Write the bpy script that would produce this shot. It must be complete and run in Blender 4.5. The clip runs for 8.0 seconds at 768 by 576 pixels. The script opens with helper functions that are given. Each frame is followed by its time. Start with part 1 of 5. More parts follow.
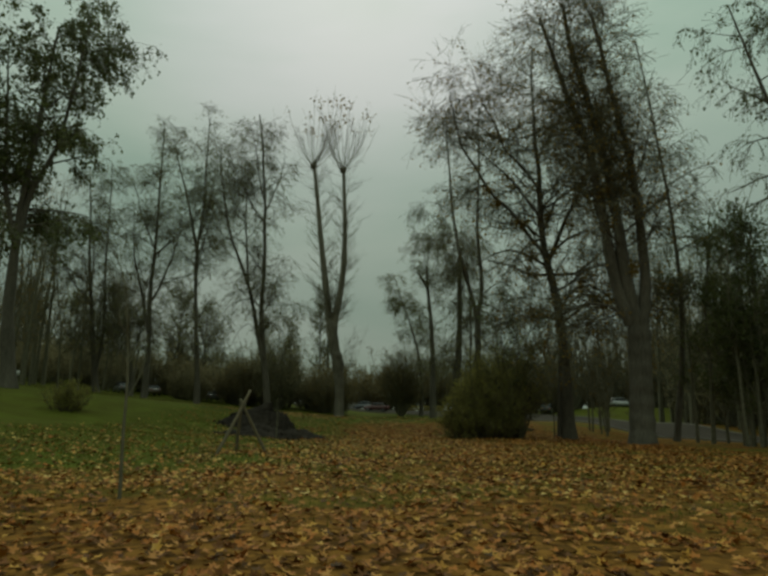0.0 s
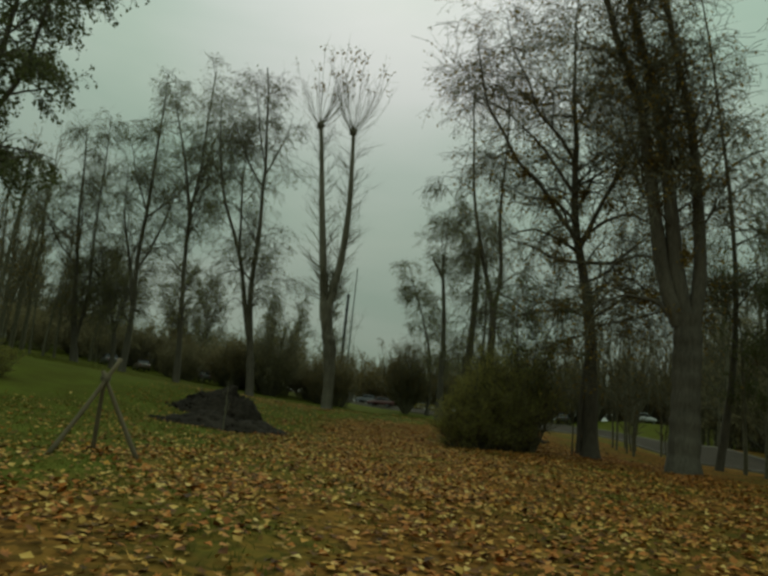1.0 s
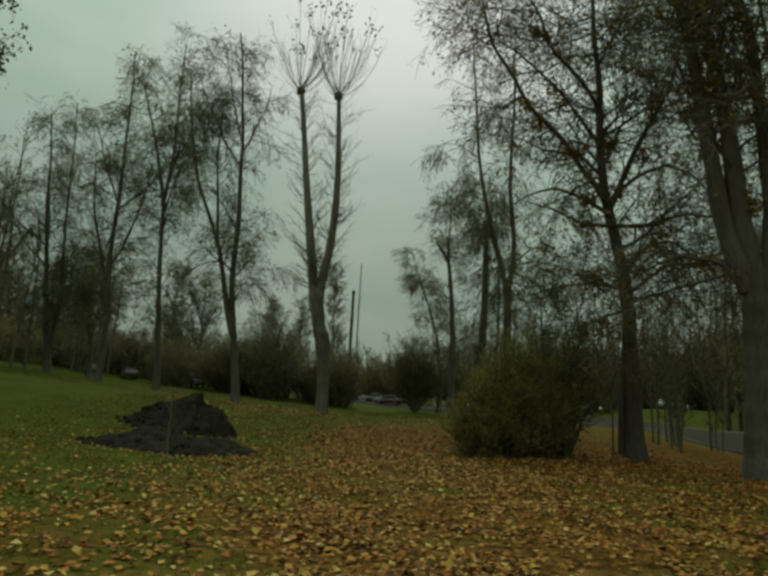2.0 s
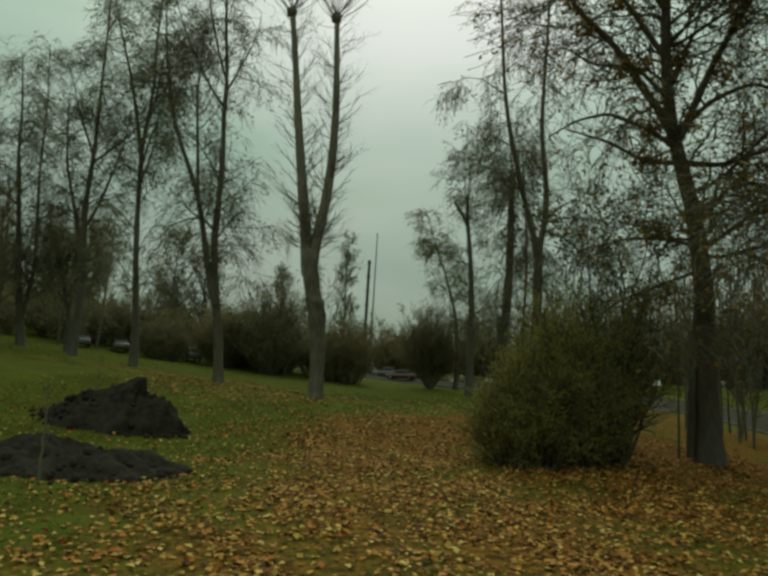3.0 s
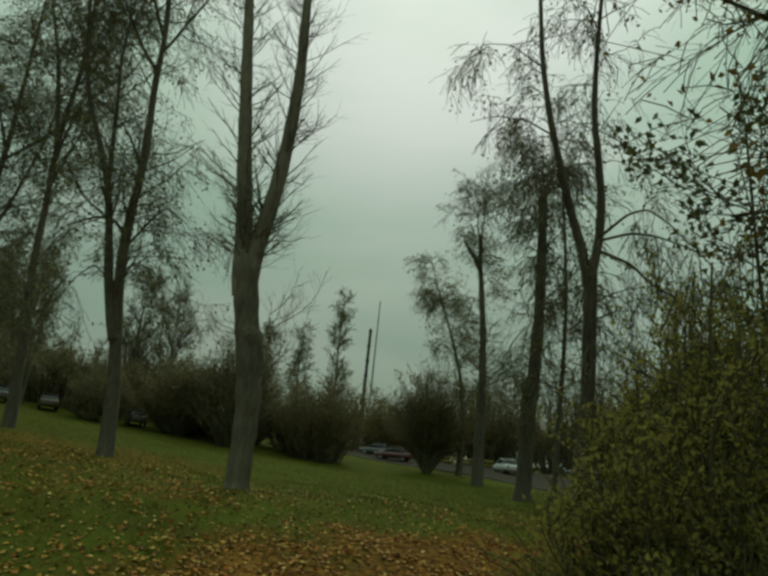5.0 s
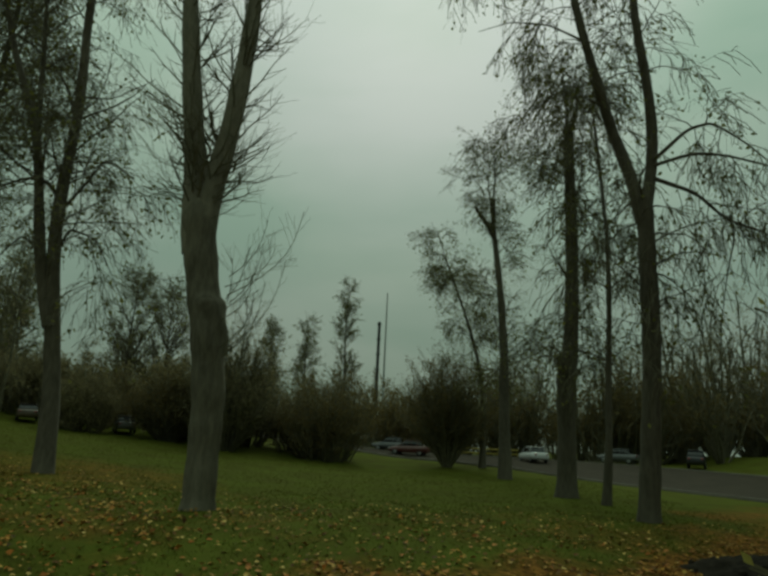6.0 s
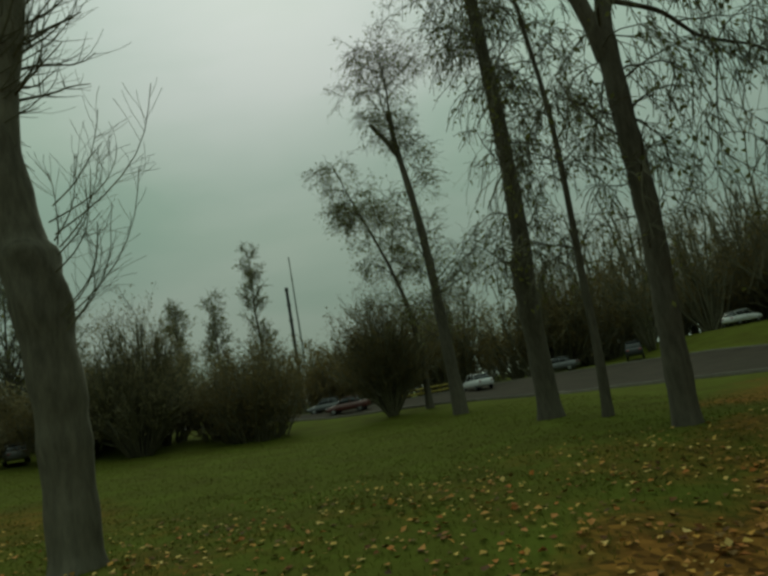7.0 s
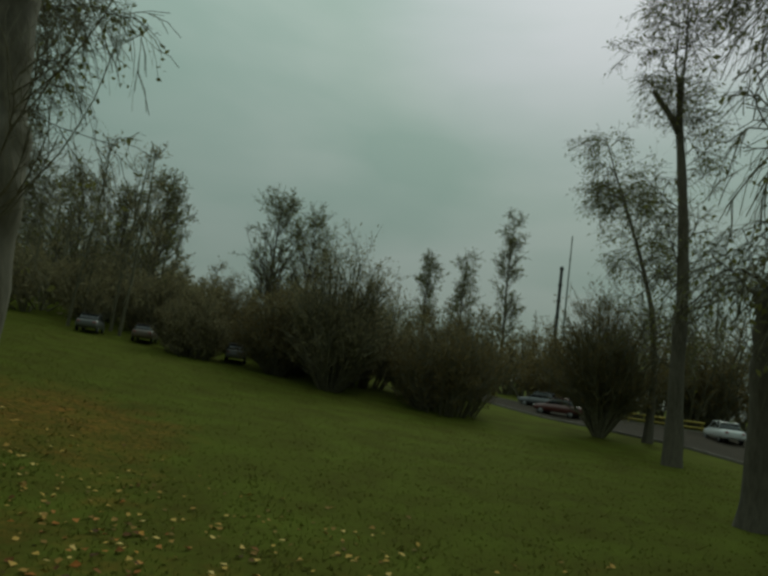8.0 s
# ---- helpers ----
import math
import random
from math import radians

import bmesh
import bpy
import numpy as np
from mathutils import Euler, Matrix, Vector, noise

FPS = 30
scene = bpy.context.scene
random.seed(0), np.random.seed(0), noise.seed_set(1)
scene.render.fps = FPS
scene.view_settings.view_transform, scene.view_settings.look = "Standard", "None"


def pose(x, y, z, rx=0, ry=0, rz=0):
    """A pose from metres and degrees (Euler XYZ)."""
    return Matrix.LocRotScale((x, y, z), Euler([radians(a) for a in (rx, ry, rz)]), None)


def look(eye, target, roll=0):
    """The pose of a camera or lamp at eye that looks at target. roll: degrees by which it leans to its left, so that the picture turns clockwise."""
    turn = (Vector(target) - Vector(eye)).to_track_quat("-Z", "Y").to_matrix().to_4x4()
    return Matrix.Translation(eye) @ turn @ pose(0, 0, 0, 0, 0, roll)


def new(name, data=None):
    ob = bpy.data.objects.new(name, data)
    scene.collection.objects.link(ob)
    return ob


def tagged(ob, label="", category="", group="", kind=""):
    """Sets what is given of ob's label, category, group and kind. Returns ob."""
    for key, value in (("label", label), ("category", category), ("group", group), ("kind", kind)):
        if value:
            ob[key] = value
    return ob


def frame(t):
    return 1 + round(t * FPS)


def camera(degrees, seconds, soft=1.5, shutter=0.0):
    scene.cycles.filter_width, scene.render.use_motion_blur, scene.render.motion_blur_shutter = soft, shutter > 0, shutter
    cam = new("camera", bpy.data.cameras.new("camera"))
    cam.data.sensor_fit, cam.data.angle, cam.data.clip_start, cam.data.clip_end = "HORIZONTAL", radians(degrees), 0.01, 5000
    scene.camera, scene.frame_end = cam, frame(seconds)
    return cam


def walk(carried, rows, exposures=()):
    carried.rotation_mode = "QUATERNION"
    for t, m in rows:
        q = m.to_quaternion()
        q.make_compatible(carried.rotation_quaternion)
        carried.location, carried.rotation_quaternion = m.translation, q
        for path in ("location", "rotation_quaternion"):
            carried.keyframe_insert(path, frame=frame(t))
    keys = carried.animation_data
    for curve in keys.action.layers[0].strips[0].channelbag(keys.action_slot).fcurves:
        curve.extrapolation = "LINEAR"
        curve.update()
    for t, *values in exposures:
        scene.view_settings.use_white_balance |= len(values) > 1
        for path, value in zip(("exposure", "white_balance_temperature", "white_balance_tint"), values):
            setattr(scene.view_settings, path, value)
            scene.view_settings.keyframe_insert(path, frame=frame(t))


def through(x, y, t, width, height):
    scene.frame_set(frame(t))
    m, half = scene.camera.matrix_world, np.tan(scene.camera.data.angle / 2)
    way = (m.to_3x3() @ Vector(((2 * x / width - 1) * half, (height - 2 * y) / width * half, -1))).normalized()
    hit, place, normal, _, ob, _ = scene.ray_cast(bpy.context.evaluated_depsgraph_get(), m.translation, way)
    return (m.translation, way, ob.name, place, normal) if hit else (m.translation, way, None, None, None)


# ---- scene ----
cam = camera(62.0, 8.0, soft=3.0)
PATH = [
    (0, (1.938, -4.324, -0.160), (1.851, -2.367, 0.240), 1.2),
    (0.5, (2.771, -0.743, -0.025), (2.653, 1.217, 0.354), 1.5),
    (0.8, (3.189, 1.570, 0.028), (3.053, 3.529, 0.409), 3.0),
    (1, (3.288, 3.054, 0.076), (3.129, 5.011, 0.458), 5.8),
    (1.2, (3.307, 4.340, 0.022), (3.147, 6.296, 0.407), 6.2),
    (2.3, (3.467, 12.061, 0.738), (3.282, 14.018, 1.103), 2.4),
    (2.5, (3.473, 13.530, 0.875), (3.259, 15.486, 1.234), 3.2),
    (3, (3.448, 17.394, 1.272), (3.218, 19.361, 1.549), 3.4),
    (3.5, (3.048, 20.821, 1.474), (2.825, 22.786, 1.773), 2.3),
    (3.8, (2.940, 22.639, 1.526), (2.756, 24.607, 1.826), -2.1),
    (4, (2.888, 23.945, 1.626), (2.743, 25.920, 1.910), -7.4),
    (4.2, (2.877, 25.351, 1.680), (2.752, 27.328, 1.956), -9.3),
    (4.5, (2.971, 27.565, 1.684), (2.822, 29.531, 2.021), -5.9),
    (4.7, (3.046, 29.017, 1.636), (2.866, 30.965, 2.048), -0.7),
    (5.8, (3.243, 36.094, 1.680), (2.834, 37.965, 2.256), 13.4),
    (6, (2.655, 37.273, 1.747), (2.377, 39.194, 2.229), 2.8),
    (6.2, (1.952, 38.442, 1.878), (1.930, 40.396, 2.306), -7.6),
    (6.5, (1.297, 40.117, 1.844), (1.390, 42.072, 2.256), -10.4),
    (7, (1.311, 43.097, 1.812), (1.322, 45.069, 2.146), -10.3),
    (7.2, (1.600, 44.240, 1.950), (1.493, 46.207, 2.295), -6.3),
    (7.5, (2.450, 45.650, 2.250), (2.087, 47.586, 2.596), -0.1),
    (7.8, (3.680, 47.250, 2.520), (3.060, 49.129, 2.806), 2.6),
    (8, (4.550, 48.350, 2.700), (3.725, 50.154, 2.959), 7.8),
]
EXPOSURES = [(0.0, 0.0, 6950, -20), (1.0, 0.14, 6950, -20), (2.5, 0.22, 7050, -20), (3.0, 0.40, 7050, -22), (3.5, 0.46, 7050, -23), (4.5, 0.37, 7050, -25), (6.0, -0.12, 6950, -30), (6.5, -0.04, 6950, -30),
             (7.5, 0.0, 6650, -21), (8.0, 0.0, 6450, -18)]
walk(cam, [(t, look(eye, aim, roll)) for t, eye, aim, roll in PATH], EXPOSURES)
# ---- world and light ----
SUN_EL, SUN_AZ = radians(38), radians(-6)      # azimuth from +y towards +x
world = bpy.data.worlds.new("overcast_sky")
scene.world = world
world.use_nodes = True
wt = world.node_tree
wt.nodes.clear()


def node(tree, kind, **values):
    n = tree.nodes.new(kind)
    for key, value in values.items():
        if key in n.inputs:
            n.inputs[key].default_value = value
    return n


w_out = node(wt, "ShaderNodeOutputWorld")
w_bg = node(wt, "ShaderNodeBackground", Strength=1.0)
w_sky = wt.nodes.new("ShaderNodeTexSky")
w_sky.sky_type, w_sky.sun_disc = "NISHITA", False
w_sky.sun_elevation, w_sky.sun_rotation = SUN_EL, SUN_AZ
w_scale = node(wt, "ShaderNodeVectorMath")
w_scale.operation = "SCALE"
w_scale.inputs["Scale"].default_value = 0.08
wt.links.new(w_sky.outputs[0], w_scale.inputs[0])
w_co = node(wt, "ShaderNodeTexCoord")
w_map = node(wt, "ShaderNodeMapping")
w_map.inputs["Scale"].default_value = (1.0, 1.0, 3.0)
wt.links.new(w_co.outputs["Generated"], w_map.inputs["Vector"])
w_noise = node(wt, "ShaderNodeTexNoise", Scale=2.0, Detail=4.0, Roughness=0.46, Distortion=0.25)
wt.links.new(w_map.outputs[0], w_noise.inputs["Vector"])
w_ramp = node(wt, "ShaderNodeValToRGB")
w_ramp.color_ramp.elements[0].position, w_ramp.color_ramp.elements[0].color = 0.38, (0.298, 0.342, 0.332, 1)
w_ramp.color_ramp.elements[1].position, w_ramp.color_ramp.elements[1].color = 0.64, (0.405, 0.412, 0.420, 1)
wt.links.new(w_noise.outputs["Fac"], w_ramp.inputs["Fac"])
# the cloud layer is thinner, so brighter, round the veiled sun
w_dot = node(wt, "ShaderNodeVectorMath")
w_dot.operation = "DOT_PRODUCT"
w_dot.inputs[1].default_value = (math.sin(SUN_AZ) * math.cos(SUN_EL), math.cos(SUN_AZ) * math.cos(SUN_EL), math.sin(SUN_EL))
wt.links.new(w_co.outputs["Generated"], w_dot.inputs[0])
w_glow = node(wt, "ShaderNodeMapRange")
w_glow.interpolation_type = "SMOOTHSTEP"
w_glow.inputs["From Min"].default_value, w_glow.inputs["From Max"].default_value = 0.915, 1.0
w_glow.inputs["To Min"].default_value, w_glow.inputs["To Max"].default_value = 0.0, 0.80
wt.links.new(w_dot.outputs["Value"], w_glow.inputs["Value"])
w_mix = node(wt, "ShaderNodeMix")
w_mix.data_type = "RGBA"
w_mix.inputs[7].default_value = (0.545, 0.475, 0.585, 1)
w_veil = node(wt, "ShaderNodeMapRange")
w_veil.inputs["From Min"].default_value, w_veil.inputs["From Max"].default_value = 0.34, 0.60
w_veil.inputs["To Min"].default_value, w_veil.inputs["To Max"].default_value = 0.55, 1.0
wt.links.new(w_noise.outputs["Fac"], w_veil.inputs["Value"])
w_part = node(wt, "ShaderNodeMath")
w_part.operation = "MULTIPLY"
wt.links.new(w_glow.outputs[0], w_part.inputs[0])
wt.links.new(w_veil.outputs[0], w_part.inputs[1])
wt.links.new(w_part.outputs[0], w_mix.inputs[0])
wt.links.new(w_ramp.outputs[0], w_mix.inputs[6])
w_mix2 = node(wt, "ShaderNodeMix")
w_mix2.data_type = "RGBA"
w_mix2.inputs[0].default_value = 0.06
wt.links.new(w_mix.outputs[2], w_mix2.inputs[6])
wt.links.new(w_scale.outputs[0], w_mix2.inputs[7])
# thicker cloud towards the horizon
w_sep = node(wt, "ShaderNodeSeparateXYZ")
wt.links.new(w_co.outputs["Generated"], w_sep.inputs[0])
w_low = node(wt, "ShaderNodeMapRange")
w_low.interpolation_type = "SMOOTHSTEP"
w_low.inputs["From Min"].default_value, w_low.inputs["From Max"].default_value = -0.05, 1.0
w_low.inputs["To Min"].default_value, w_low.inputs["To Max"].default_value = 0.56, 1.70
wt.links.new(w_sep.outputs["Z"], w_low.inputs["Value"])
wt.links.new(w_low.outputs[0], w_bg.inputs["Strength"])
wt.links.new(w_mix2.outputs[2], w_bg.inputs["Color"])
wt.links.new(w_bg.outputs[0], w_out.inputs[0])

sun = new("sun", bpy.data.lights.new("sun", "SUN"))
sun.data.energy, sun.data.angle, sun.data.color = 0.9, radians(25), (1.0, 0.96, 0.90)
sun.matrix_world = look((0, 0, 60), (-60 * math.sin(SUN_AZ) / math.tan(SUN_EL), -60 * math.cos(SUN_AZ) / math.tan(SUN_EL), 0))


# ---- materials ----
def material(name, low, high, rough=0.9, scale=8.0, bump=0.3, island=0.0, metal=0.0, patch=0.0, through=0.0, spec=0.25, objects=0.0, stretch=(1, 1, 1)):
    """Two-scale noise between two base colours, with relief; island / objects: how far pieces differ in brightness."""
    m = bpy.data.materials.new(name)
    m.use_nodes = True
    t = m.node_tree
    b = t.nodes["Principled BSDF"]
    b.inputs["Roughness"].default_value, b.inputs["Metallic"].default_value = rough, metal
    b.inputs["Specular IOR Level"].default_value = spec
    co = node(t, "ShaderNodeTexCoord")
    mp = node(t, "ShaderNodeMapping")
    mp.inputs["Scale"].default_value = stretch
    t.links.new(co.outputs["Object"], mp.inputs["Vector"])
    fine = node(t, "ShaderNodeTexNoise", Scale=scale, Detail=6.0, Roughness=0.65)
    wide = node(t, "ShaderNodeTexNoise", Scale=scale * 0.09, Detail=3.0)
    t.links.new(mp.outputs[0], fine.inputs["Vector"])
    t.links.new(mp.outputs[0], wide.inputs["Vector"])
    add = node(t, "ShaderNodeMath")
    add.operation = "MULTIPLY_ADD"
    add.inputs[1].default_value, add.inputs[2].default_value = patch, 0.0
    t.links.new(wide.outputs["Fac"], add.inputs[0])
    t.links.new(fine.outputs["Fac"], add.inputs[2])
    ramp = node(t, "ShaderNodeMapRange")
    ramp.inputs["From Min"].default_value, ramp.inputs["From Max"].default_value = 0.3 + patch * 0.4, 0.7 + patch * 0.6
    t.links.new(add.outputs[0], ramp.inputs["Value"])
    mix = node(t, "ShaderNodeMix")
    mix.data_type = "RGBA"
    mix.inputs[6].default_value, mix.inputs[7].default_value = (*low, 1), (*high, 1)
    colour = mix.outputs[2]
    if island or objects:
        if island:
            rnd = node(t, "ShaderNodeNewGeometry").outputs["Random Per Island"]
        else:
            rnd = node(t, "ShaderNodeObjectInfo").outputs["Random"]
        away = max(island, objects)
        both = node(t, "ShaderNodeMix")
        both.inputs[0].default_value = away
        t.links.new(ramp.outputs[0], both.inputs[2])
        t.links.new(rnd, both.inputs[3])
        t.links.new(both.outputs[0], mix.inputs[0])
    else:
        t.links.new(ramp.outputs[0], mix.inputs[0])
    t.links.new(colour, b.inputs["Base Color"])
    if bump:
        bn = node(t, "ShaderNodeBump", Strength=bump, Distance=0.02)
        t.links.new(fine.outputs["Fac"], bn.inputs["Height"])
        t.links.new(bn.outputs[0], b.inputs["Normal"])
    if through:
        thin = node(t, "ShaderNodeBsdfTranslucent")
        t.links.new(colour, thin.inputs["Color"])
        ms = node(t, "ShaderNodeMixShader")
        ms.inputs[0].default_value = through
        t.links.new(b.outputs[0], ms.inputs[1])
        t.links.new(thin.outputs[0], ms.inputs[2])
        t.links.new(ms.outputs[0], t.nodes["Material Output"].inputs[0])
    return m


def plain(name, colour, rough=0.5, metal=0.0, spec=0.5, coat=0.0):
    m = material(name, tuple(c * 0.85 for c in colour), colour, rough, 3.0, 0.0, metal=metal, spec=spec)
    m.node_tree.nodes["Principled BSDF"].inputs["Coat Weight"].default_value = coat
    return m


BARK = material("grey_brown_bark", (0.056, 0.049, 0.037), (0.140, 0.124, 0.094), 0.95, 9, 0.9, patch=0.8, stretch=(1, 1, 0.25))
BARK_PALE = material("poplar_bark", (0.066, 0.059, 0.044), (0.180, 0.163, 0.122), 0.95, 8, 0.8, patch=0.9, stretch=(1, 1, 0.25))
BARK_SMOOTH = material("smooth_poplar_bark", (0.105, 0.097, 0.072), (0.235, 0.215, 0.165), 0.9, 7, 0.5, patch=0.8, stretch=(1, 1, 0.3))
TWIG = material("twig_bark", (0.088, 0.082, 0.053), (0.170, 0.156, 0.100), 0.9, 4, 0.0)
TWIG_DARK = material("dark_shrub_bark", (0.070, 0.062, 0.036), (0.130, 0.116, 0.066), 0.95, 4, 0.0, spec=0.05)
TWIG_PALE = material("pale_twig_bark", (0.10, 0.09, 0.06), (0.17, 0.15, 0.10), 0.9, 4, 0.0)
LEAF_OLIVE = material("olive_leaf", (0.085, 0.086, 0.029), (0.219, 0.210, 0.059), 0.7, 2, 0.0, island=0.7, through=0.35)
LEAF_BROWN = material("brown_leaf", (0.112, 0.079, 0.024), (0.335, 0.217, 0.049), 0.7, 2, 0.0, island=0.7, through=0.35)
LEAF_DARK = material("dark_green_leaf", (0.053, 0.065, 0.024), (0.150, 0.163, 0.055), 0.7, 2, 0.0, island=0.7, through=0.3)
THICKET = material("thicket_twigs", (0.172, 0.148, 0.084), (0.300, 0.258, 0.142), 0.95, 0.6, 0.0, island=0.35, patch=0.6, through=0.3, spec=0.05)
THICKET_RUST = material("rusty_thicket_twigs", (0.122, 0.096, 0.047), (0.216, 0.168, 0.076), 0.95, 0.6, 0.0, island=0.35, patch=0.6, through=0.3, spec=0.05)
BUSH_LEAF = material("shrub_leaf", (0.200, 0.186, 0.054), (0.330, 0.300, 0.084), 0.85, 2, 0.0, island=0.35, through=0.5, spec=0.05)


def leaf_litter(name, stops, single=False):
    """Fallen leaves that differ from one to the next in colour, each slightly mottled."""
    m = material(name, (0, 0, 0), (1, 1, 1), 0.8, 9 if single else 5, 0.2, objects=0.82 if single else 0.0, island=0.0 if single else 0.82, spec=0.12)
    t = m.node_tree
    mix = t.nodes["Principled BSDF"].inputs["Base Color"].links[0].from_node
    pick = mix.inputs[0].links[0].from_socket
    ramp = node(t, "ShaderNodeValToRGB")
    r = ramp.color_ramp
    while len(r.elements) < len(stops):
        r.elements.new(0.5)
    for e, (at, colour) in zip(r.elements, stops):
        e.position, e.color = at, (*colour, 1)
    t.links.new(pick, ramp.inputs["Fac"])
    t.links.new(ramp.outputs[0], t.nodes["Principled BSDF"].inputs["Base Color"])
    return m


BROWNS = [(0.10, (0.050, 0.025, 0.010)), (0.30, (0.168, 0.064, 0.016)), (0.52, (0.365, 0.128, 0.025)), (0.70, (0.405, 0.190, 0.060)), (0.88, (0.460, 0.240, 0.043)), (1.0, (0.58, 0.39, 0.155))]
YELLOWS = [(0.10, (0.110, 0.062, 0.018)), (0.40, (0.300, 0.172, 0.042)), (0.70, (0.500, 0.320, 0.080)), (1.0, (0.64, 0.47, 0.190))]
FALLEN = leaf_litter("fallen_leaf", BROWNS)
FALLEN_ONE = leaf_litter("fallen_maple_leaf", BROWNS, True)
FALLEN_PALE = leaf_litter("faded_fallen_leaf", YELLOWS)
GRASS = material("grass_blade", (0.088, 0.077, 0.019), (0.118, 0.138, 0.022), 0.85, 6, 0.0, island=0.35, patch=1.4, through=0.3, spec=0.08)
SOIL = material("dug_black_soil", (0.013, 0.011, 0.009), (0.046, 0.038, 0.029), 1.0, 5, 1.0, patch=0.6, spec=0.05)
ASPHALT = material("worn_asphalt", (0.027, 0.022, 0.016), (0.052, 0.042, 0.031), 1.0, 6, 0.3, patch=0.9, spec=0.08)
KERB = material("concrete_kerb", (0.095, 0.084, 0.068), (0.165, 0.148, 0.120), 0.9, 7, 0.3, patch=0.6)
YELLOW = material("faded_yellow_paint", (0.22, 0.175, 0.04), (0.38, 0.30, 0.07), 0.8, 6, 0.2, patch=0.6)
POLE_WOOD = material("weathered_pole_wood", (0.09, 0.074, 0.046), (0.20, 0.165, 0.104), 0.9, 12, 0.4, objects=0.4, stretch=(1, 1, 0.2))
STEEL = material("dark_mast_steel", (0.05, 0.052, 0.056), (0.10, 0.10, 0.105), 0.7, 3, 0.1, metal=0.2)
STEEL_PALE = material("pale_mast_paint", (0.26, 0.27, 0.28), (0.36, 0.37, 0.38), 0.7, 3, 0.1)
CAR_WHITE = plain("white_car_paint", (0.72, 0.73, 0.74), 0.35, coat=0.6)
CAR_DARK = plain("dark_car_paint", (0.025, 0.027, 0.032), 0.35, coat=0.6)
CAR_RED = plain("dull_red_car_paint", (0.10, 0.026, 0.022), 0.4, coat=0.5)
CAR_GREY = plain("grey_car_paint", (0.10, 0.105, 0.11), 0.4, coat=0.5)
CAR_SILVER = plain("silver_car_paint", (0.12, 0.12, 0.115), 0.4, coat=0.5)
CAR_BEIGE = plain("dull_beige_car_paint", (0.13, 0.10, 0.075), 0.4, coat=0.5)
GLASS_DARK = plain("tinted_car_glass", (0.012, 0.014, 0.016), 0.08)
RUBBER = plain("tyre_rubber", (0.018, 0.018, 0.018), 0.9)
ALLOY = plain("wheel_alloy", (0.35, 0.36, 0.37), 0.4, metal=0.7)
BOARD_WHITE = material("weathered_white_paint", (0.55, 0.55, 0.52), (0.76, 0.76, 0.73), 0.6, 5, 0.1, patch=0.4)
LAMP_RED = plain("tail_lamp_plastic", (0.22, 0.02, 0.02), 0.3)
LAMP_CLEAR = plain("head_lamp_plastic", (0.55, 0.56, 0.55), 0.2)


def ground_material():
    m = material("park_ground", (0.063, 0.060, 0.012), (0.090, 0.106, 0.017), 1.0, 6, 0.8, patch=1.2, spec=0.02)
    t = m.node_tree
    b = t.nodes["Principled BSDF"]
    grass = b.inputs["Base Color"].links[0].from_socket
    co = node(t, "ShaderNodeTexCoord")
    n1 = node(t, "ShaderNodeTexVoronoi", Scale=7.5)
    t.links.new(co.outputs["Object"], n1.inputs["Vector"])
    litter = node(t, "ShaderNodeMix")
    litter.data_type = "RGBA"
    litter.inputs[6].default_value, litter.inputs[7].default_value = (0.059, 0.031, 0.010, 1), (0.236, 0.117, 0.028, 1)
    sep = node(t, "ShaderNodeSeparateColor")
    t.links.new(n1.outputs["Color"], sep.inputs[0])
    t.links.new(sep.outputs[0], litter.inputs[0])
    cover = node(t, "ShaderNodeAttribute")
    cover.attribute_name = "litter"
    blot = node(t, "ShaderNodeTexNoise", Scale=0.9, Detail=9.0, Roughness=0.72)
    t.links.new(co.outputs["Object"], blot.inputs["Vector"])
    s = node(t, "ShaderNodeMath")
    s.operation = "ADD"
    t.links.new(cover.outputs["Fac"], s.inputs[0])
    t.links.new(blot.outputs["Fac"], s.inputs[1])
    r = node(t, "ShaderNodeMapRange")
    r.inputs["From Min"].default_value, r.inputs["From Max"].default_value = 0.86, 1.36
    t.links.new(s.outputs[0], r.inputs["Value"])
    mix = node(t, "ShaderNodeMix")
    mix.data_type = "RGBA"
    t.links.new(r.outputs[0], mix.inputs[0])
    t.links.new(grass, mix.inputs[6])
    t.links.new(litter.outputs[2], mix.inputs[7])
    t.links.new(mix.outputs[2], b.inputs["Base Color"])
    return m


# ---- shape helpers ----
def smooth(t):
    t = np.clip(t, 0.0, 1.0)
    return t * t * (3 - 2 * t)


def height(x, y):
    """The lie of the land: a rise ahead, a bank to the west, the road's level to the north."""
    x, y = np.asarray(x, float), np.asarray(y, float)
    w = np.clip(-x - 5, 0, 90)
    h = -1.4 + 1.3 * smooth((y - 0.6 * x - 38) / 18) + 0.058 * w + 0.0006 * np.minimum(w, 60) ** 2 + 1.3 * smooth((y - 86) / 28) + 1.5 * smooth((x - 27) / 11) * smooth((y - 94) / 16)
    rough = 1 - 0.8 * smooth((y - 52) / 14)          # mown smooth beyond the trees
    return h + rough * (0.05 * np.sin(x * 0.9 + 1.3) * np.sin(y * 0.7) + 0.03 * np.sin(x * 2.1 + y * 1.7))


def ground_at(x, y):
    return float(height(x, y))


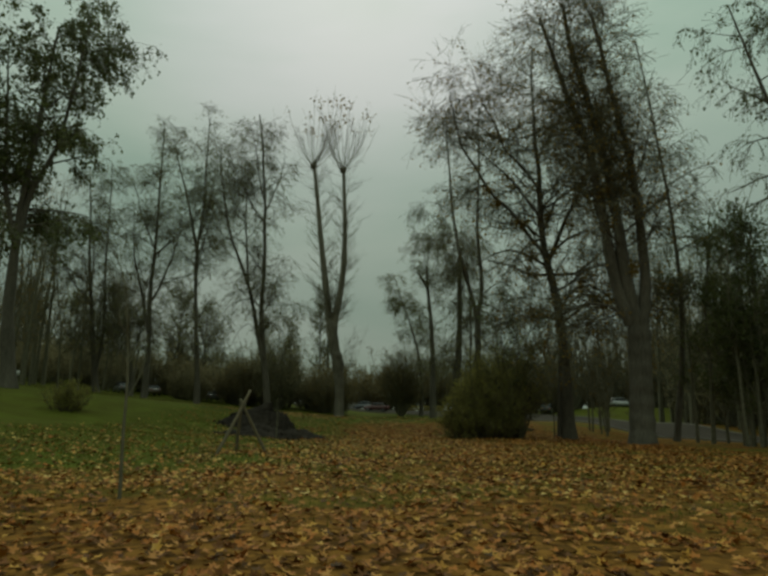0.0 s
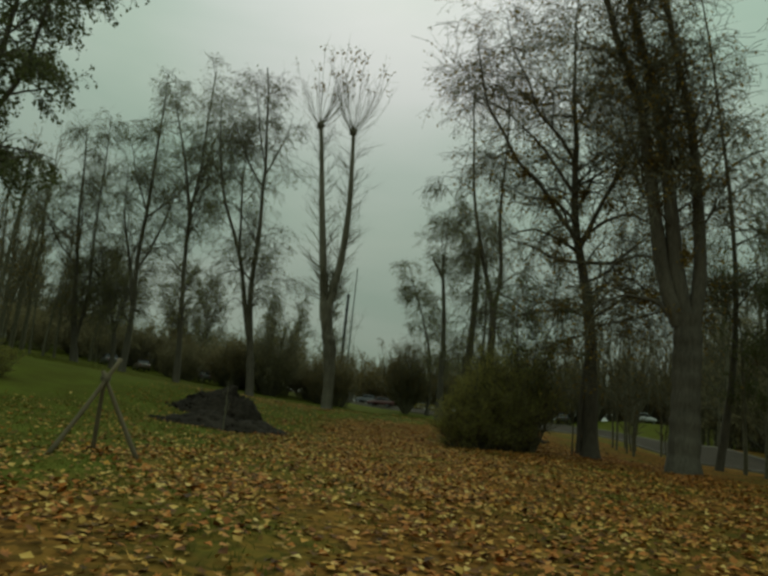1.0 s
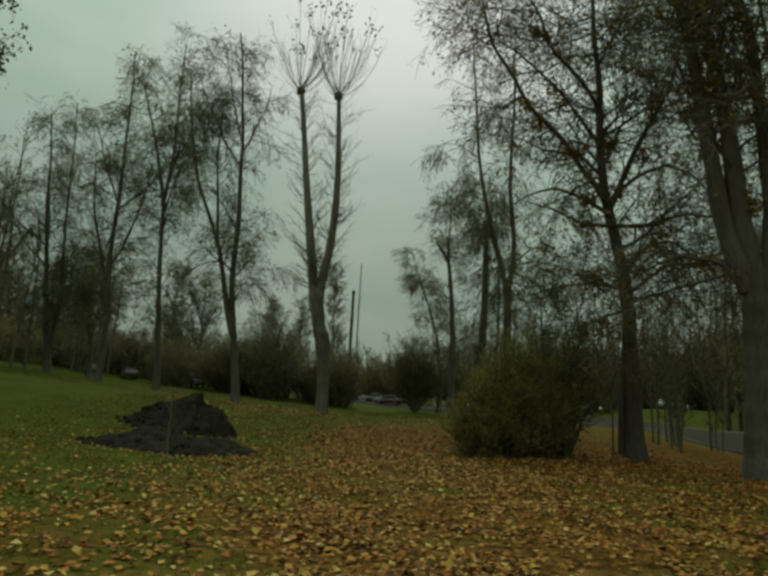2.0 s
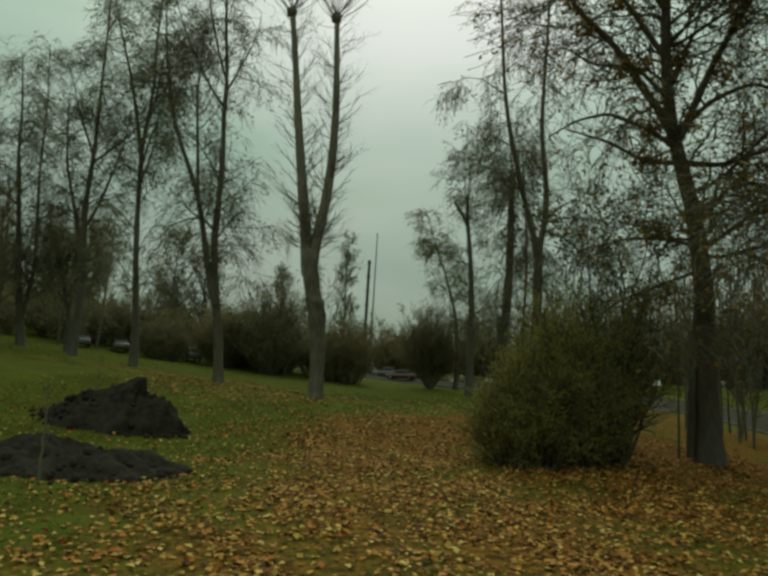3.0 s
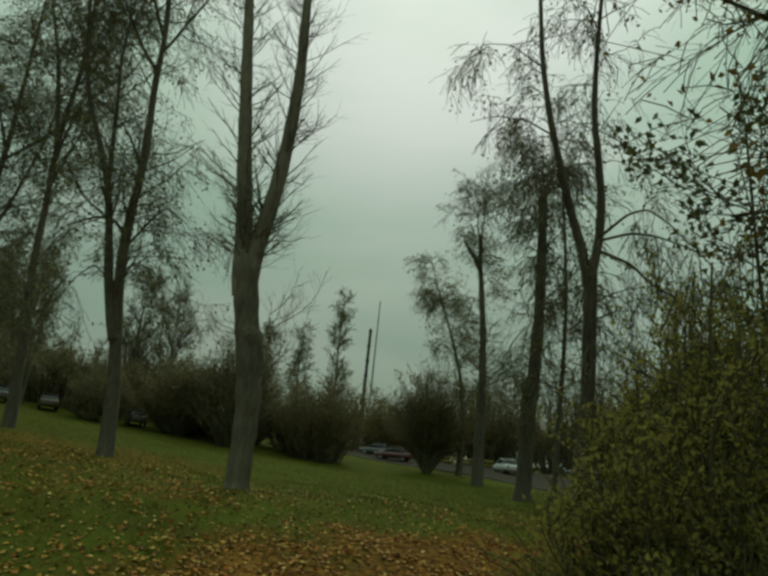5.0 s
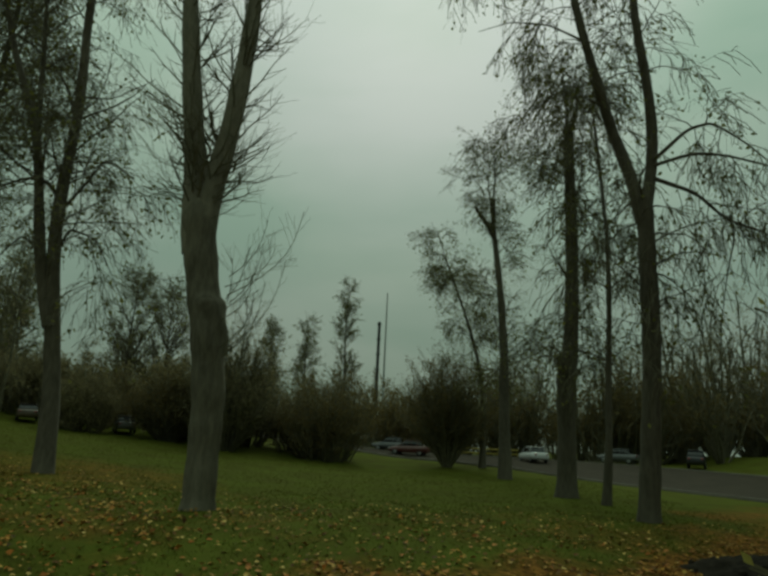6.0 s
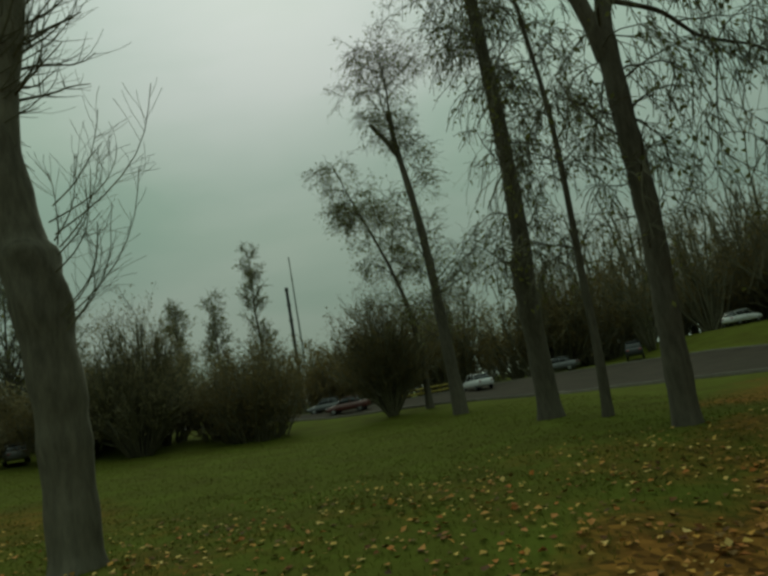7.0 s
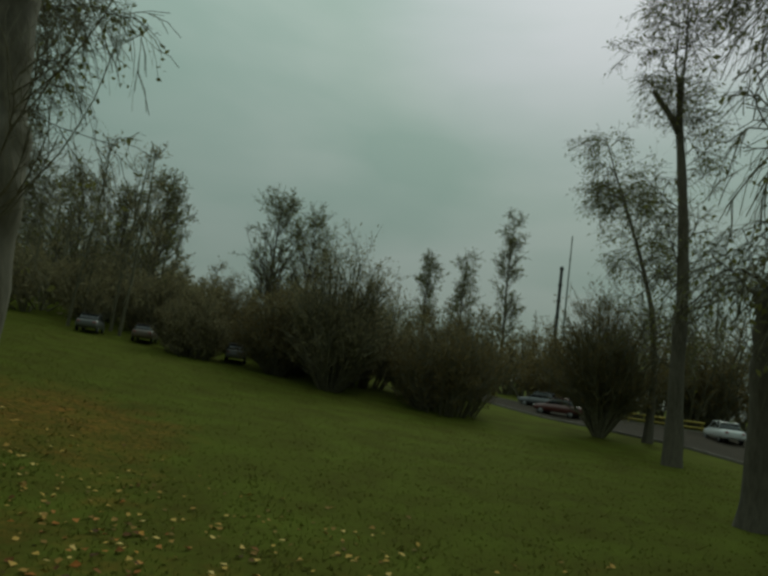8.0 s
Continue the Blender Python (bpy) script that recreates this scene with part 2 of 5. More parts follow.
def litter_at(x, y):
    """How thickly fallen leaves lie, 0 to 1."""
    x, y = np.asarray(x, float), np.asarray(y, float)
    rag = 1.6 * np.sin(x * 0.55 + 1.2 * np.sin(y * 0.31)) * np.sin(y * 0.42 + 0.7) + 0.8 * np.sin(x * 1.3 + y * 0.9) + 0.5 * np.sin(x * 2.7 - y * 2.1)
    near = smooth((15 + 0.5 * np.clip(x + 2, -30, 0) + rag - y) / 8) * 0.9          # all over the near ground
    edge = np.interp(y, [14, 27, 41, 49, 56], [-3.2, -2.4, -4.2, -2.6, 2.5]) + 0.55 * rag
    track = smooth((x - edge + 4.6) / 9.5) * smooth((51.5 + 0.7 * np.clip(x, -4, 7) + rag - y) / 5) * 0.9        # the leafy way east of the lawn
    east = smooth((x - 5 - 0.1 * np.clip(y - 40, 0, 90) + rag) / 5) * smooth((74 + 0.8 * np.clip(x - 12, 0, 30) - y) / 12) * 0.8
    foot = 0.4 * np.exp(-((x - 6.5) ** 2 + (y - 56) ** 2) / 20) + 0.4 * np.exp(-((x + 20) ** 2 / 300 + (y - 58) ** 2 / 60)) + 0.3 * np.exp(-((x + 6) ** 2 / 20 + (y - 49) ** 2 / 30)) + 0.16 * np.exp(-((y - 53) ** 2 / 60 + x ** 2 / 500)) + 0.10 * np.exp(-((x + 7) ** 2 / 70 + (y - 20) ** 2 / 120)) + 0.35 * np.exp(-((x + 13) ** 2 / 60 + (y - 63) ** 2 / 40))
    thin = 0.84 + 0.28 * np.sin(0.8 * x + 1.9 * np.sin(0.45 * y)) * np.sin(0.62 * y + 1.4 * np.sin(0.7 * x))      # barer patches
    thin = np.maximum(thin, 1.0 * (y < 5))
    return np.clip(np.maximum.reduce([near, track, east]) * thin + foot + 0.05 * rag, 0, 1)


def mesh_of(name, verts, faces, mat, flat=False):
    me = bpy.data.meshes.new(name)
    verts = np.asarray(verts, np.float32)
    me.from_pydata(verts, [], faces) if isinstance(faces, list) else raw_mesh(me, verts, faces)
    me.materials.append(mat)
    if not flat:
        me.polygons.foreach_set("use_smooth", np.ones(len(me.polygons), bool))
    me.update()
    return me


def raw_mesh(me, verts, faces):
    """Fills a mesh from arrays: faces is (n, 3) or (n, 4)."""
    n, k = faces.shape
    me.vertices.add(len(verts))
    me.vertices.foreach_set("co", verts.ravel())
    me.loops.add(n * k)
    me.loops.foreach_set("vertex_index", faces.astype(np.int32).ravel())
    me.polygons.add(n)
    me.polygons.foreach_set("loop_start", np.arange(0, n * k, k, dtype=np.int32))
    me.update(calc_edges=True)


def part(name, me, parent=None, label="", m=None):
    ob = new(name, me)
    if m is not None:
        ob.matrix_basis = m
    if parent is not None:
        ob.parent = parent
    return tagged(ob, label)


def bm_mesh(name, bm, mat, flat=False):
    me = bpy.data.meshes.new(name)
    bm.to_mesh(me)
    bm.free()
    me.materials.append(mat)
    if not flat:
        me.polygons.foreach_set("use_smooth", np.ones(len(me.polygons), bool))
    return me


def unit(v):
    return v / np.maximum(np.linalg.norm(v, axis=-1, keepdims=True), 1e-9)


def tubes(P, R, sides):
    """Round limbs along many polylines at once: P (n, k, 3), R (n, k). Returns verts and quads."""
    n, k, _ = P.shape
    T = unit(np.gradient(P, axis=1))
    ref = np.where(np.abs(T[..., 2:3]) > 0.9, np.array([1.0, 0, 0]), np.array([0, 0, 1.0]))
    ref = np.broadcast_to(ref[:, :1], T.shape)
    U = unit(np.cross(T, ref))
    V = np.cross(T, U)
    a = np.arange(sides) * 2 * np.pi / sides
    ring = P[:, :, None] + R[:, :, None, None] * (np.cos(a)[:, None] * U[:, :, None] + np.sin(a)[:, None] * V[:, :, None])
    verts = ring.reshape(-1, 3)
    i = np.arange(n)[:, None, None] * k * sides
    j = np.arange(k - 1)[None, :, None] * sides
    s = np.arange(sides)[None, None]
    s2 = (s + 1) % sides
    q = np.stack([i + j + s, i + j + s2, i + j + sides + s2, i + j + sides + s], -1).reshape(-1, 4)
    return verts, q


def slips(rng, P, R):
    """The finest twigs: one slim strip each along many polylines."""
    n, k, _ = P.shape
    S = unit(np.cross(P[:, -1] - P[:, 0], rng.normal(size=(n, 3))))[:, None] * (1.5 * R)[..., None]
    v = np.stack([P - S, P + S], 2).reshape(-1, 3)
    i = np.arange(n)[:, None] * k * 2
    j = np.arange(k - 1)[None] * 2
    return v, np.stack([i + j, i + j + 1, i + j + 3, i + j + 2], -1).reshape(-1, 4)


def bole(P, R, sides, bumps=(), rough=0.05, seed=0.0):
    """A trunk with root flutes, uneven bark and swellings: bumps are (height, direction, size, reach up, reach down)."""
    k = 64
    t = np.linspace(0, 1, len(P))
    u = np.linspace(0, 1, k) ** 1.25
    P2 = np.stack([np.interp(u, t, P[:, c]) for c in range(3)], -1)
    R2 = np.interp(u, t, R)
    v, f = tubes(P2[None], R2[None], sides)
    v = v.reshape(k, sides, 3)
    out = unit(v - P2[:, None])
    a = np.arctan2(out[..., 1], out[..., 0])
    up = (v[..., 2] - P2[0, 2])
    lump = np.sin(a * 3 + 1.7 * np.sin(up * 0.9 + seed) + seed) * 0.5 + np.sin(a * 7 + up * 2.3 + seed * 2) * 0.3 + np.sin(a * 2 - up * 1.3 + seed * 3) * 0.5
    d = rough * R2[:, None] * lump + R2[:, None] * 0.16 * np.exp(-up / 0.5) * np.maximum(0, np.sin(a * 5 + seed))
    for z, way, size, above, below in bumps:
        dz = v[..., 2] - z
        fall = np.exp(-(dz / np.where(dz > 0, above, below)) ** 2)
        facing = np.clip(out @ unit(np.array(way, float)), 0, 1) ** 0.8
        d = d + size * fall * facing * (1 + 0.25 * np.sin(a * 4 + dz * 5) * (fall > 0.3))
    return (v + out * d[..., None]).reshape(-1, 3), f


def join(lots):
    """Joins (verts, faces) lots with the same number of corners."""
    vs, fs, at = [], [], 0
    for v, f in lots:
        vs.append(v), fs.append(f + at)
        at += len(v)
    return np.concatenate(vs), np.concatenate(fs)


def refine(pts, k):
    """A smooth polyline of k points through a few given ones."""
    pts = np.asarray(pts, float)
    d = np.r_[0, np.cumsum(np.linalg.norm(np.diff(pts, axis=0), axis=1))]
    t = np.linspace(0, d[-1], k)
    out = np.stack([np.interp(t, d, pts[:, c]) for c in range(3)], -1)
    for _ in range(2):
        out[1:-1] = 0.25 * out[:-2] + 0.5 * out[1:-1] + 0.25 * out[2:]
    return out


def sprout(rng, P, R, per, lo, hi, length, angle, bend, wander, k, thin=0.5, out=0.0, shape=None, thick=0.02):
    """Children along every parent limb: `per` each between lo and hi of its length. bend > 0 turns up, < 0 lets them hang."""
    n, m, _ = P.shape
    t = rng.uniform(lo, hi, (n, per))
    f = t * (m - 1)
    i = np.minimum(f.astype(int), m - 2)
    w = (f - i)[..., None]
    rows = np.arange(n)[:, None]
    at = P[rows, i] * (1 - w) + P[rows, i + 1] * w
    rad = R[rows, i] * (1 - w[..., 0]) + R[rows, i + 1] * w[..., 0]
    along = unit(P[rows, i + 1] - P[rows, i])
    side = rng.normal(size=at.shape)
    side[..., 2] *= 0.5
    if out:
        mid = P[:, :, :2].mean(axis=(0, 1))
        side[..., :2] += out * unit(at[..., :2] - mid)
    side = unit(side - (side * along).sum(-1, keepdims=True) * along)
    a = np.radians(rng.normal(angle, 9, (n, per)))[..., None]
    d = unit(np.cos(a) * along + np.sin(a) * side)
    L = length * rng.uniform(0.55, 1.25, (n, per))
    if shape is not None:
        L = L * shape(t)
    at, d, L, rad = at.reshape(-1, 3), d.reshape(-1, 3), L.ravel(), rad.ravel()
    pts = [at]
    for _ in range(k - 1):
        d = unit(d + np.array([0, 0, bend / (k - 1)]) + wander * rng.normal(size=d.shape))
        pts.append(pts[-1] + d * (L / (k - 1))[:, None])
    r0 = np.minimum(rad * thin, thick * L + 0.004)
    return np.stack(pts, 1), r0[:, None] * np.linspace(1, 0.3, k)[None]


def blades(rng, at, size, aspect=0.62, hang=0.3, flat=0.0):
    """Folded leaves: two faces each along a midrib, at the given places."""
    n = len(at)
    d = rng.normal(size=(n, 3))
    d[:, 2] = d[:, 2] * (1 - flat) - hang
    d = unit(d)
    up = rng.normal(size=(n, 3)) * (1 - flat * 0.75) + np.array([0, 0, 2.5 * flat])
    s = unit(np.cross(d, up))
    nrm = np.cross(s, d)
    L = size * rng.uniform(0.6, 1.3, (n, 1))
    W = L * aspect * 0.5
    fold = L * rng.uniform(0.05, 0.22, (n, 1))
    b, e = at, at + d * L
    c = at + d * L * 0.45
    v = np.stack([b, c + s * W + nrm * fold, e, c - s * W + nrm * fold], 1).reshape(-1, 3)
    o = np.arange(n)[:, None] * 4
    return v, np.concatenate([o + [0, 1, 2], o + [0, 2, 3]])


def lobed(rng, at, size):
    """Lying five-lobed leaves, each a curled fan about its middle."""
    n = len(at)
    a = np.radians([-140, -112, -85, -55, -28, 0, 28, 55, 85, 112, 140])[None] + rng.normal(0, 0.07, (n, 11))
    r = np.array([0.28, 0.40, 0.26, 0.52, 0.28, 0.62, 0.28, 0.52, 0.26, 0.40, 0.28])[None] * rng.uniform(0.85, 1.15, (n, 11)) * (size * rng.uniform(0.7, 1.35, (n, 1)))
    yaw = rng.uniform(0, 2 * np.pi, (n, 1))
    tilt = rng.normal(0, 0.3, (n, 2))
    x, y = r * np.sin(a + yaw), r * np.cos(a + yaw)
    z = tilt[:, :1] * x + tilt[:, 1:] * y + rng.uniform(0.5, 4.5, (n, 1)) * r * r * rng.uniform(0.4, 1.6, (n, 11))
    rim = np.stack([x, y, z], -1) + at[:, None]
    v = np.concatenate([at[:, None], rim], 1).reshape(-1, 3)
    o = np.arange(n)[:, None] * 12
    return v, np.concatenate([o + [0, k + 1, k] for k in range(1, 11)])


def along(rng, P, count, spread):
    """Random places on polylines, near their outer ends."""
    n, k, _ = P.shape
    i = rng.integers(0, n, count)
    f = (k - 1) * np.sqrt(rng.uniform(0.05, 1, count))
    j = np.minimum(f.astype(int), k - 2)
    w = (f - j)[:, None]
    return P[i, j] * (1 - w) + P[i, j + 1] * w + rng.normal(0, spread, (count, 3))


# ---- ground ----
def lines(lo, hi, fine_lo, fine_hi, step):
    core = np.arange(fine_lo, fine_hi + step / 2, step)
    grow = step * 1.22 ** np.arange(1, 60)
    up = fine_hi + np.cumsum(grow)
    down = fine_lo - np.cumsum(grow)
    return np.r_[lo, down[down > lo][::-1], core, up[up < hi], hi]


def build_ground():
    xs, ys = lines(-2200, 2200, -45, 45, 0.8), lines(-700, 3200, -8, 125, 0.8)
    X, Y = np.meshgrid(xs, ys)
    V = np.stack([X, Y, height(X, Y)], -1).reshape(-1, 3)
    nx, ny = len(xs), len(ys)
    a = (np.arange(ny - 1)[:, None] * nx + np.arange(nx - 1)).ravel()
    me = mesh_of("ground", V, np.stack([a, a + 1, a + nx + 1, a + nx], -1), ground_material())
    at = me.attributes.new("litter", "FLOAT", "POINT")
    at.data.foreach_set("value", litter_at(V[:, 0], V[:, 1]).astype(np.float32))
    return tagged(new("ground", me), "grassy park ground strewn with brown leaves", "ground", kind="structure")


ground = build_ground()

ROAD = [(75, -90, 6.0), (41, 20, 6.0), (33, 50, 6.5), (27, 72.4, 8.1), (22.3, 93.6, 11.2), (10.2, 103.4, 6.9), (-8, 109.8, 4.4), (-40, 116, 4.0), (-120, 128, 4.0)]


def build_road():
    c = refine([(x, y, w) for x, y, w in ROAD], 130)
    d = unit(np.gradient(c[:, :2], axis=0))
    s = np.stack([d[:, 1], -d[:, 0]], -1)
    rows, k = [], 9
    for f in np.linspace(-1, 1, k):
        p = c[:, :2] + s * (c[:, 2] * f)[:, None]
        rows.append(np.c_[p, height(p[:, 0], p[:, 1]) + 0.07 + 0.05 * (1 - f * f)])
    V = np.stack(rows, 1).reshape(-1, 3)
    a = (np.arange(len(c) - 1)[:, None] * k + np.arange(k - 1)).ravel()
    tagged(part("road", mesh_of("road", V, np.stack([a, a + k, a + k + 1, a + 1], -1), ASPHALT)),
           "grey worn asphalt park road curving past the trees", "road", kind="structure")
    for f, who in ((-1, "west"), (1, "east")):
        p = c[:, :2] + s * (c[:, 2] * f)[:, None]
        q = p + s * 0.16 * f
        zp, zq = height(p[:, 0], p[:, 1]), height(q[:, 0], q[:, 1])
        V = np.stack([np.c_[p, zp - 0.1], np.c_[p, zp + 0.17], np.c_[q, zq + 0.17], np.c_[q, zq - 0.1]], 1).reshape(-1, 3)
        a = (np.arange(len(c) - 1)[:, None] * 4 + np.arange(3)).ravel()
        tagged(part("kerb_" + who, mesh_of("kerb", V, np.stack([a, a + 4, a + 5, a + 1], -1), KERB, True)),
               "low pale concrete kerb along the asphalt road", "kerb", kind="structure")


build_road()


def build_litter():
    rng = np.random.default_rng(5)
    for name, count, box, size, mat, label in (
            ("fallen_leaves", 195000, (-16, 19, -6, 58), 0.125, FALLEN, "brown and orange fallen leaves on the ground"),
            ("faded_leaves", 60000, (-16, 14, 6, 62), 0.115, FALLEN_PALE, "pale yellow fallen leaves scattered on grass")):
        x, y = rng.uniform(box[0], box[1], count * 2), rng.uniform(box[2], box[3], count * 2)
        dens = litter_at(x, y)
        patchy = 0.60 + 0.6 * np.sin(x * 1.7 + 2 * np.sin(y * 0.9)) * np.sin(y * 1.3 + 1.5 * np.sin(x * 0.8))
        rim = smooth(np.minimum(np.minimum(x - box[0], box[1] - x), (box[3] - y) * 0.6) / 4)          # thins out, with no straight border
        keep = rng.uniform(size=count * 2) < rim * (np.clip(dens * np.clip(patchy + 0.5 * (y < 3.5), 0.2, 1) + 0.02, 0, 1) * 0.50 + (0.09 if name == "faded_leaves" else 0)) * (1 - 0.45 * smooth((y - 42) / 8))
        x, y = x[keep], y[keep]
        P = np.stack([x, y, height(x, y) + rng.uniform(0.015, 0.05, len(x))], -1)
        if name == "fallen_leaves":
            close = (y < 9) & (x > -7) & (x < 10)
            V, F = join([blades(rng, P[~close], size, 0.85, -0.05, 0.8), lobed(rng, P[close], size * 0.88)])
        else:
            V, F = blades(rng, P, size, 0.85, -0.05, 0.8)
        tagged(part(name, mesh_of(name, V, F, mat, True)), label, "leaves", kind="stuff")


def build_grass():
    rng = np.random.default_rng(6)
    n = 170000
    x, y = rng.uniform(-16, 14, n), rng.uniform(3, 66, n)
    keep = rng.uniform(size=n) < (1 - 0.8 * litter_at(x, y)) * smooth(np.minimum(np.minimum(x + 16, 14 - x), (66 - y) * 0.25) / 3)
    x, y = x[keep], y[keep]
    n = len(x)
    b = np.stack([x, y, height(x, y) - 0.01], -1)
    lean = np.c_[rng.normal(0, 0.035, (n, 2)), rng.uniform(0.04, 0.10, n)]
    a = rng.uniform(0, 2 * np.pi, n)
    s = np.c_[np.cos(a), np.sin(a), np.zeros(n)] * 0.011
    V = np.stack([b - s, b + s, b + lean], 1).reshape(-1, 3)
    m = 60000
    fx, fy = rng.uniform(-46, 12, m), 54 + 36 * rng.random(m)
    fz = height(fx, fy)
    fb = np.stack([fx, fy, fz - 0.01], -1)
    fl = np.c_[rng.normal(0, 0.05, (m, 2)), rng.uniform(0.025, 0.06, m)]
    fa = rng.uniform(0, 2 * np.pi, m)
    fs = np.c_[np.cos(fa), np.sin(fa), np.zeros(m)] * 0.035
    V = np.concatenate([V, np.stack([fb - fs, fb + fs, fb + fl], 1).reshape(-1, 3)])
    F = np.arange(3 * (n + m)).reshape(-1, 3)
    tagged(part("grass", mesh_of("grass", V, F, GRASS, True)), "short green lawn grass blades", "grass", kind="stuff")


build_litter()
build_grass()


# ---- trees ----
def stem(rng, pts, r0, r1, depth, wobble=0.0, k=26, y0=0.0, flare=0.22):
    """A trunk or main limb from (across, up) points in the plane at depth, or (x, y, z) points."""
    P = refine([(p[0], depth + rng.normal(0, wobble) * (i > 0), p[1]) if len(p) == 2 else p for i, p in enumerate(pts)], k)
    t = np.linspace(0, 1, k)
    R = r0 + (r1 - r0) * t ** 0.85
    if flare:
        R = R * (1 + flare * np.exp(-t * k / 1.6))
    R = R * (1 + 0.05 * np.sin(np.arange(k) * 1.9 + rng.uniform(0, 6)))
    return P, R


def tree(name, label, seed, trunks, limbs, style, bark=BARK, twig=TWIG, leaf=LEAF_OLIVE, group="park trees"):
    """trunks: the first is the bole; limbs: further main stems. style: how branches, twigs and leaves grow."""
    rng = np.random.default_rng(seed)
    base = trunks[0][0][0]
    top = new(name)
    top.location = base
    tagged(top, label, "tree", group)
    o = np.array(base)
    if style.get("forks"):          # further steep limbs that part from the trunk
        fp, fr = sprout(rng, trunks[0][0][None], trunks[0][1][None], style["forks"], style["fork_lo"], style["fork_hi"], style["fork_l"], 34, 0.9, 0.035, 26, 0.62, thick=0.017)
        limbs = limbs + list(zip(fp, fr))
    for i, (P, R) in enumerate(trunks + limbs):
        if i == 0 and R[0] > 0.15:
            v, f = bole(P, R, 20, style.get("bumps", ()), 0.05, seed * 0.7)
            v = v - o
        else:
            v, f = tubes((P - o)[None], R[None], 10)
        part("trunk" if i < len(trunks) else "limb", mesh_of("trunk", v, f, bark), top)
    grown = (trunks + limbs)[:len(trunks + limbs) - style.get("bare", 0)]          # broken stubs bear nothing
    if style.get("clean_bole"):
        grown = limbs
    reach = [float(np.linalg.norm(np.diff(p, axis=0), axis=1).sum()) for p, _ in grown]
    first = style["from"]
    each = [sprout(rng, p[None], r[None], max(3, round(style["n1"] * far / max(reach))), first if i < len(trunks) else min(first, 0.2), 0.99, style["l1"], style["a1"], style["bend1"],
                   style.get("gnarl", 0.10), 7, 0.5, style.get("out", 0.0), style.get("shape"), style.get("thick", 0.02)) for i, ((p, r), far) in enumerate(zip(grown, reach))]
    b1 = (np.concatenate([e[0] for e in each]), np.concatenate([e[1] for e in each]))
    if "keep" in style:
        ok = style["keep"](b1[0][:, -1])
        b1 = (b1[0][ok], b1[1][ok])
    b2 = sprout(rng, *b1, style["n2"], 0.2, 1.0, style["l2"], style["a2"], style["bend2"], style.get("gnarl", 0.10) + 0.05, 4, 0.6)
    b3 = sprout(rng, *b2, style["n3"], 0.15, 1.0, style["l3"], 38, style["bend3"], 0.16, 3, 0.7)
    for bp, br in zip(b1[0] - o, np.maximum(b1[1], 0.012)):
        part("branch", mesh_of("branch", *tubes(bp[None], br[None], 5), bark), top)
    lots2 = join([(slips(rng, b2[0] - o, np.maximum(b2[1], 0.012)) if base[1] > 62 else tubes(b2[0] - o, np.maximum(b2[1], 0.009), 3)), slips(rng, b3[0] - o, np.maximum(b3[1], style.get("fine", 0.008)))])
    tagged(part("twig_growth", mesh_of("twig_growth", *lots2, twig), top), kind="stuff")
    if style["leaves"]:
        at = np.concatenate([along(rng, b3[0], style["leaves"] * 3 // 4, 0.10), along(rng, b2[0], style["leaves"] // 4, 0.15)])
        if "clumps" in style:          # dead leaves still held in tufts on the inner limbs
            at = np.concatenate([at] + [along(rng, p[None, :len(p) // 2], 1, 0.3) + rng.normal(0, 0.24, (style["clumps"], 3)) for p, _ in grown if p[0, 2] > 3 for _ in range(2)])
        tagged(part("crown", mesh_of("crown", *blades(rng, at - o, style.get("size", 0.22), 0.6, style.get("hang", 0.4)), leaf, True), top), kind="stuff")
    return top


def g2(x, y, pts):
    """Sets the first point of a trunk a little into the ground."""
    pts = [tuple(p) for p in pts]
    pts[0] = (pts[0][0], ground_at(x, y) - 0.12)
    return pts


r0 = np.random.default_rng(3)
ASC = {"from": 0.24, "n1": 36, "l1": 3.4, "a1": 46, "bend1": 0.45, "gnarl": 0.17, "thick": 0.012, "n2": 8, "l2": 1.7, "a2": 48, "bend2": -0.5, "n3": 7, "l3": 1.0, "bend3": -0.8,
       "forks": 4, "fork_lo": 0.28, "fork_hi": 0.62, "fork_l": 11.0,
       "leaves": 3400, "size": 0.19, "fine": 0.006, "shape": lambda t: 0.6 + 0.7 * np.sin(np.pi * np.clip(t, 0, 1) ** 0.8)}
HANG = {"from": 0.30, "n1": 26, "l1": 4.0, "a1": 62, "bend1": -0.2, "n2": 9, "l2": 1.9, "a2": 50, "bend2": -1.2, "n3": 8, "l3": 1.0, "bend3": -1.1,
        "leaves": 5200, "size": 0.19, "hang": 0.9}
OAK = {"from": 0.24, "n1": 30, "l1": 7.0, "a1": 64, "bend1": 0.2, "n2": 10, "l2": 2.8, "a2": 48, "bend2": -0.3, "n3": 9, "l3": 1.2, "bend3": -0.3,
       "leaves": 15000, "size": 0.22, "hang": 0.5, "gnarl": 0.22}

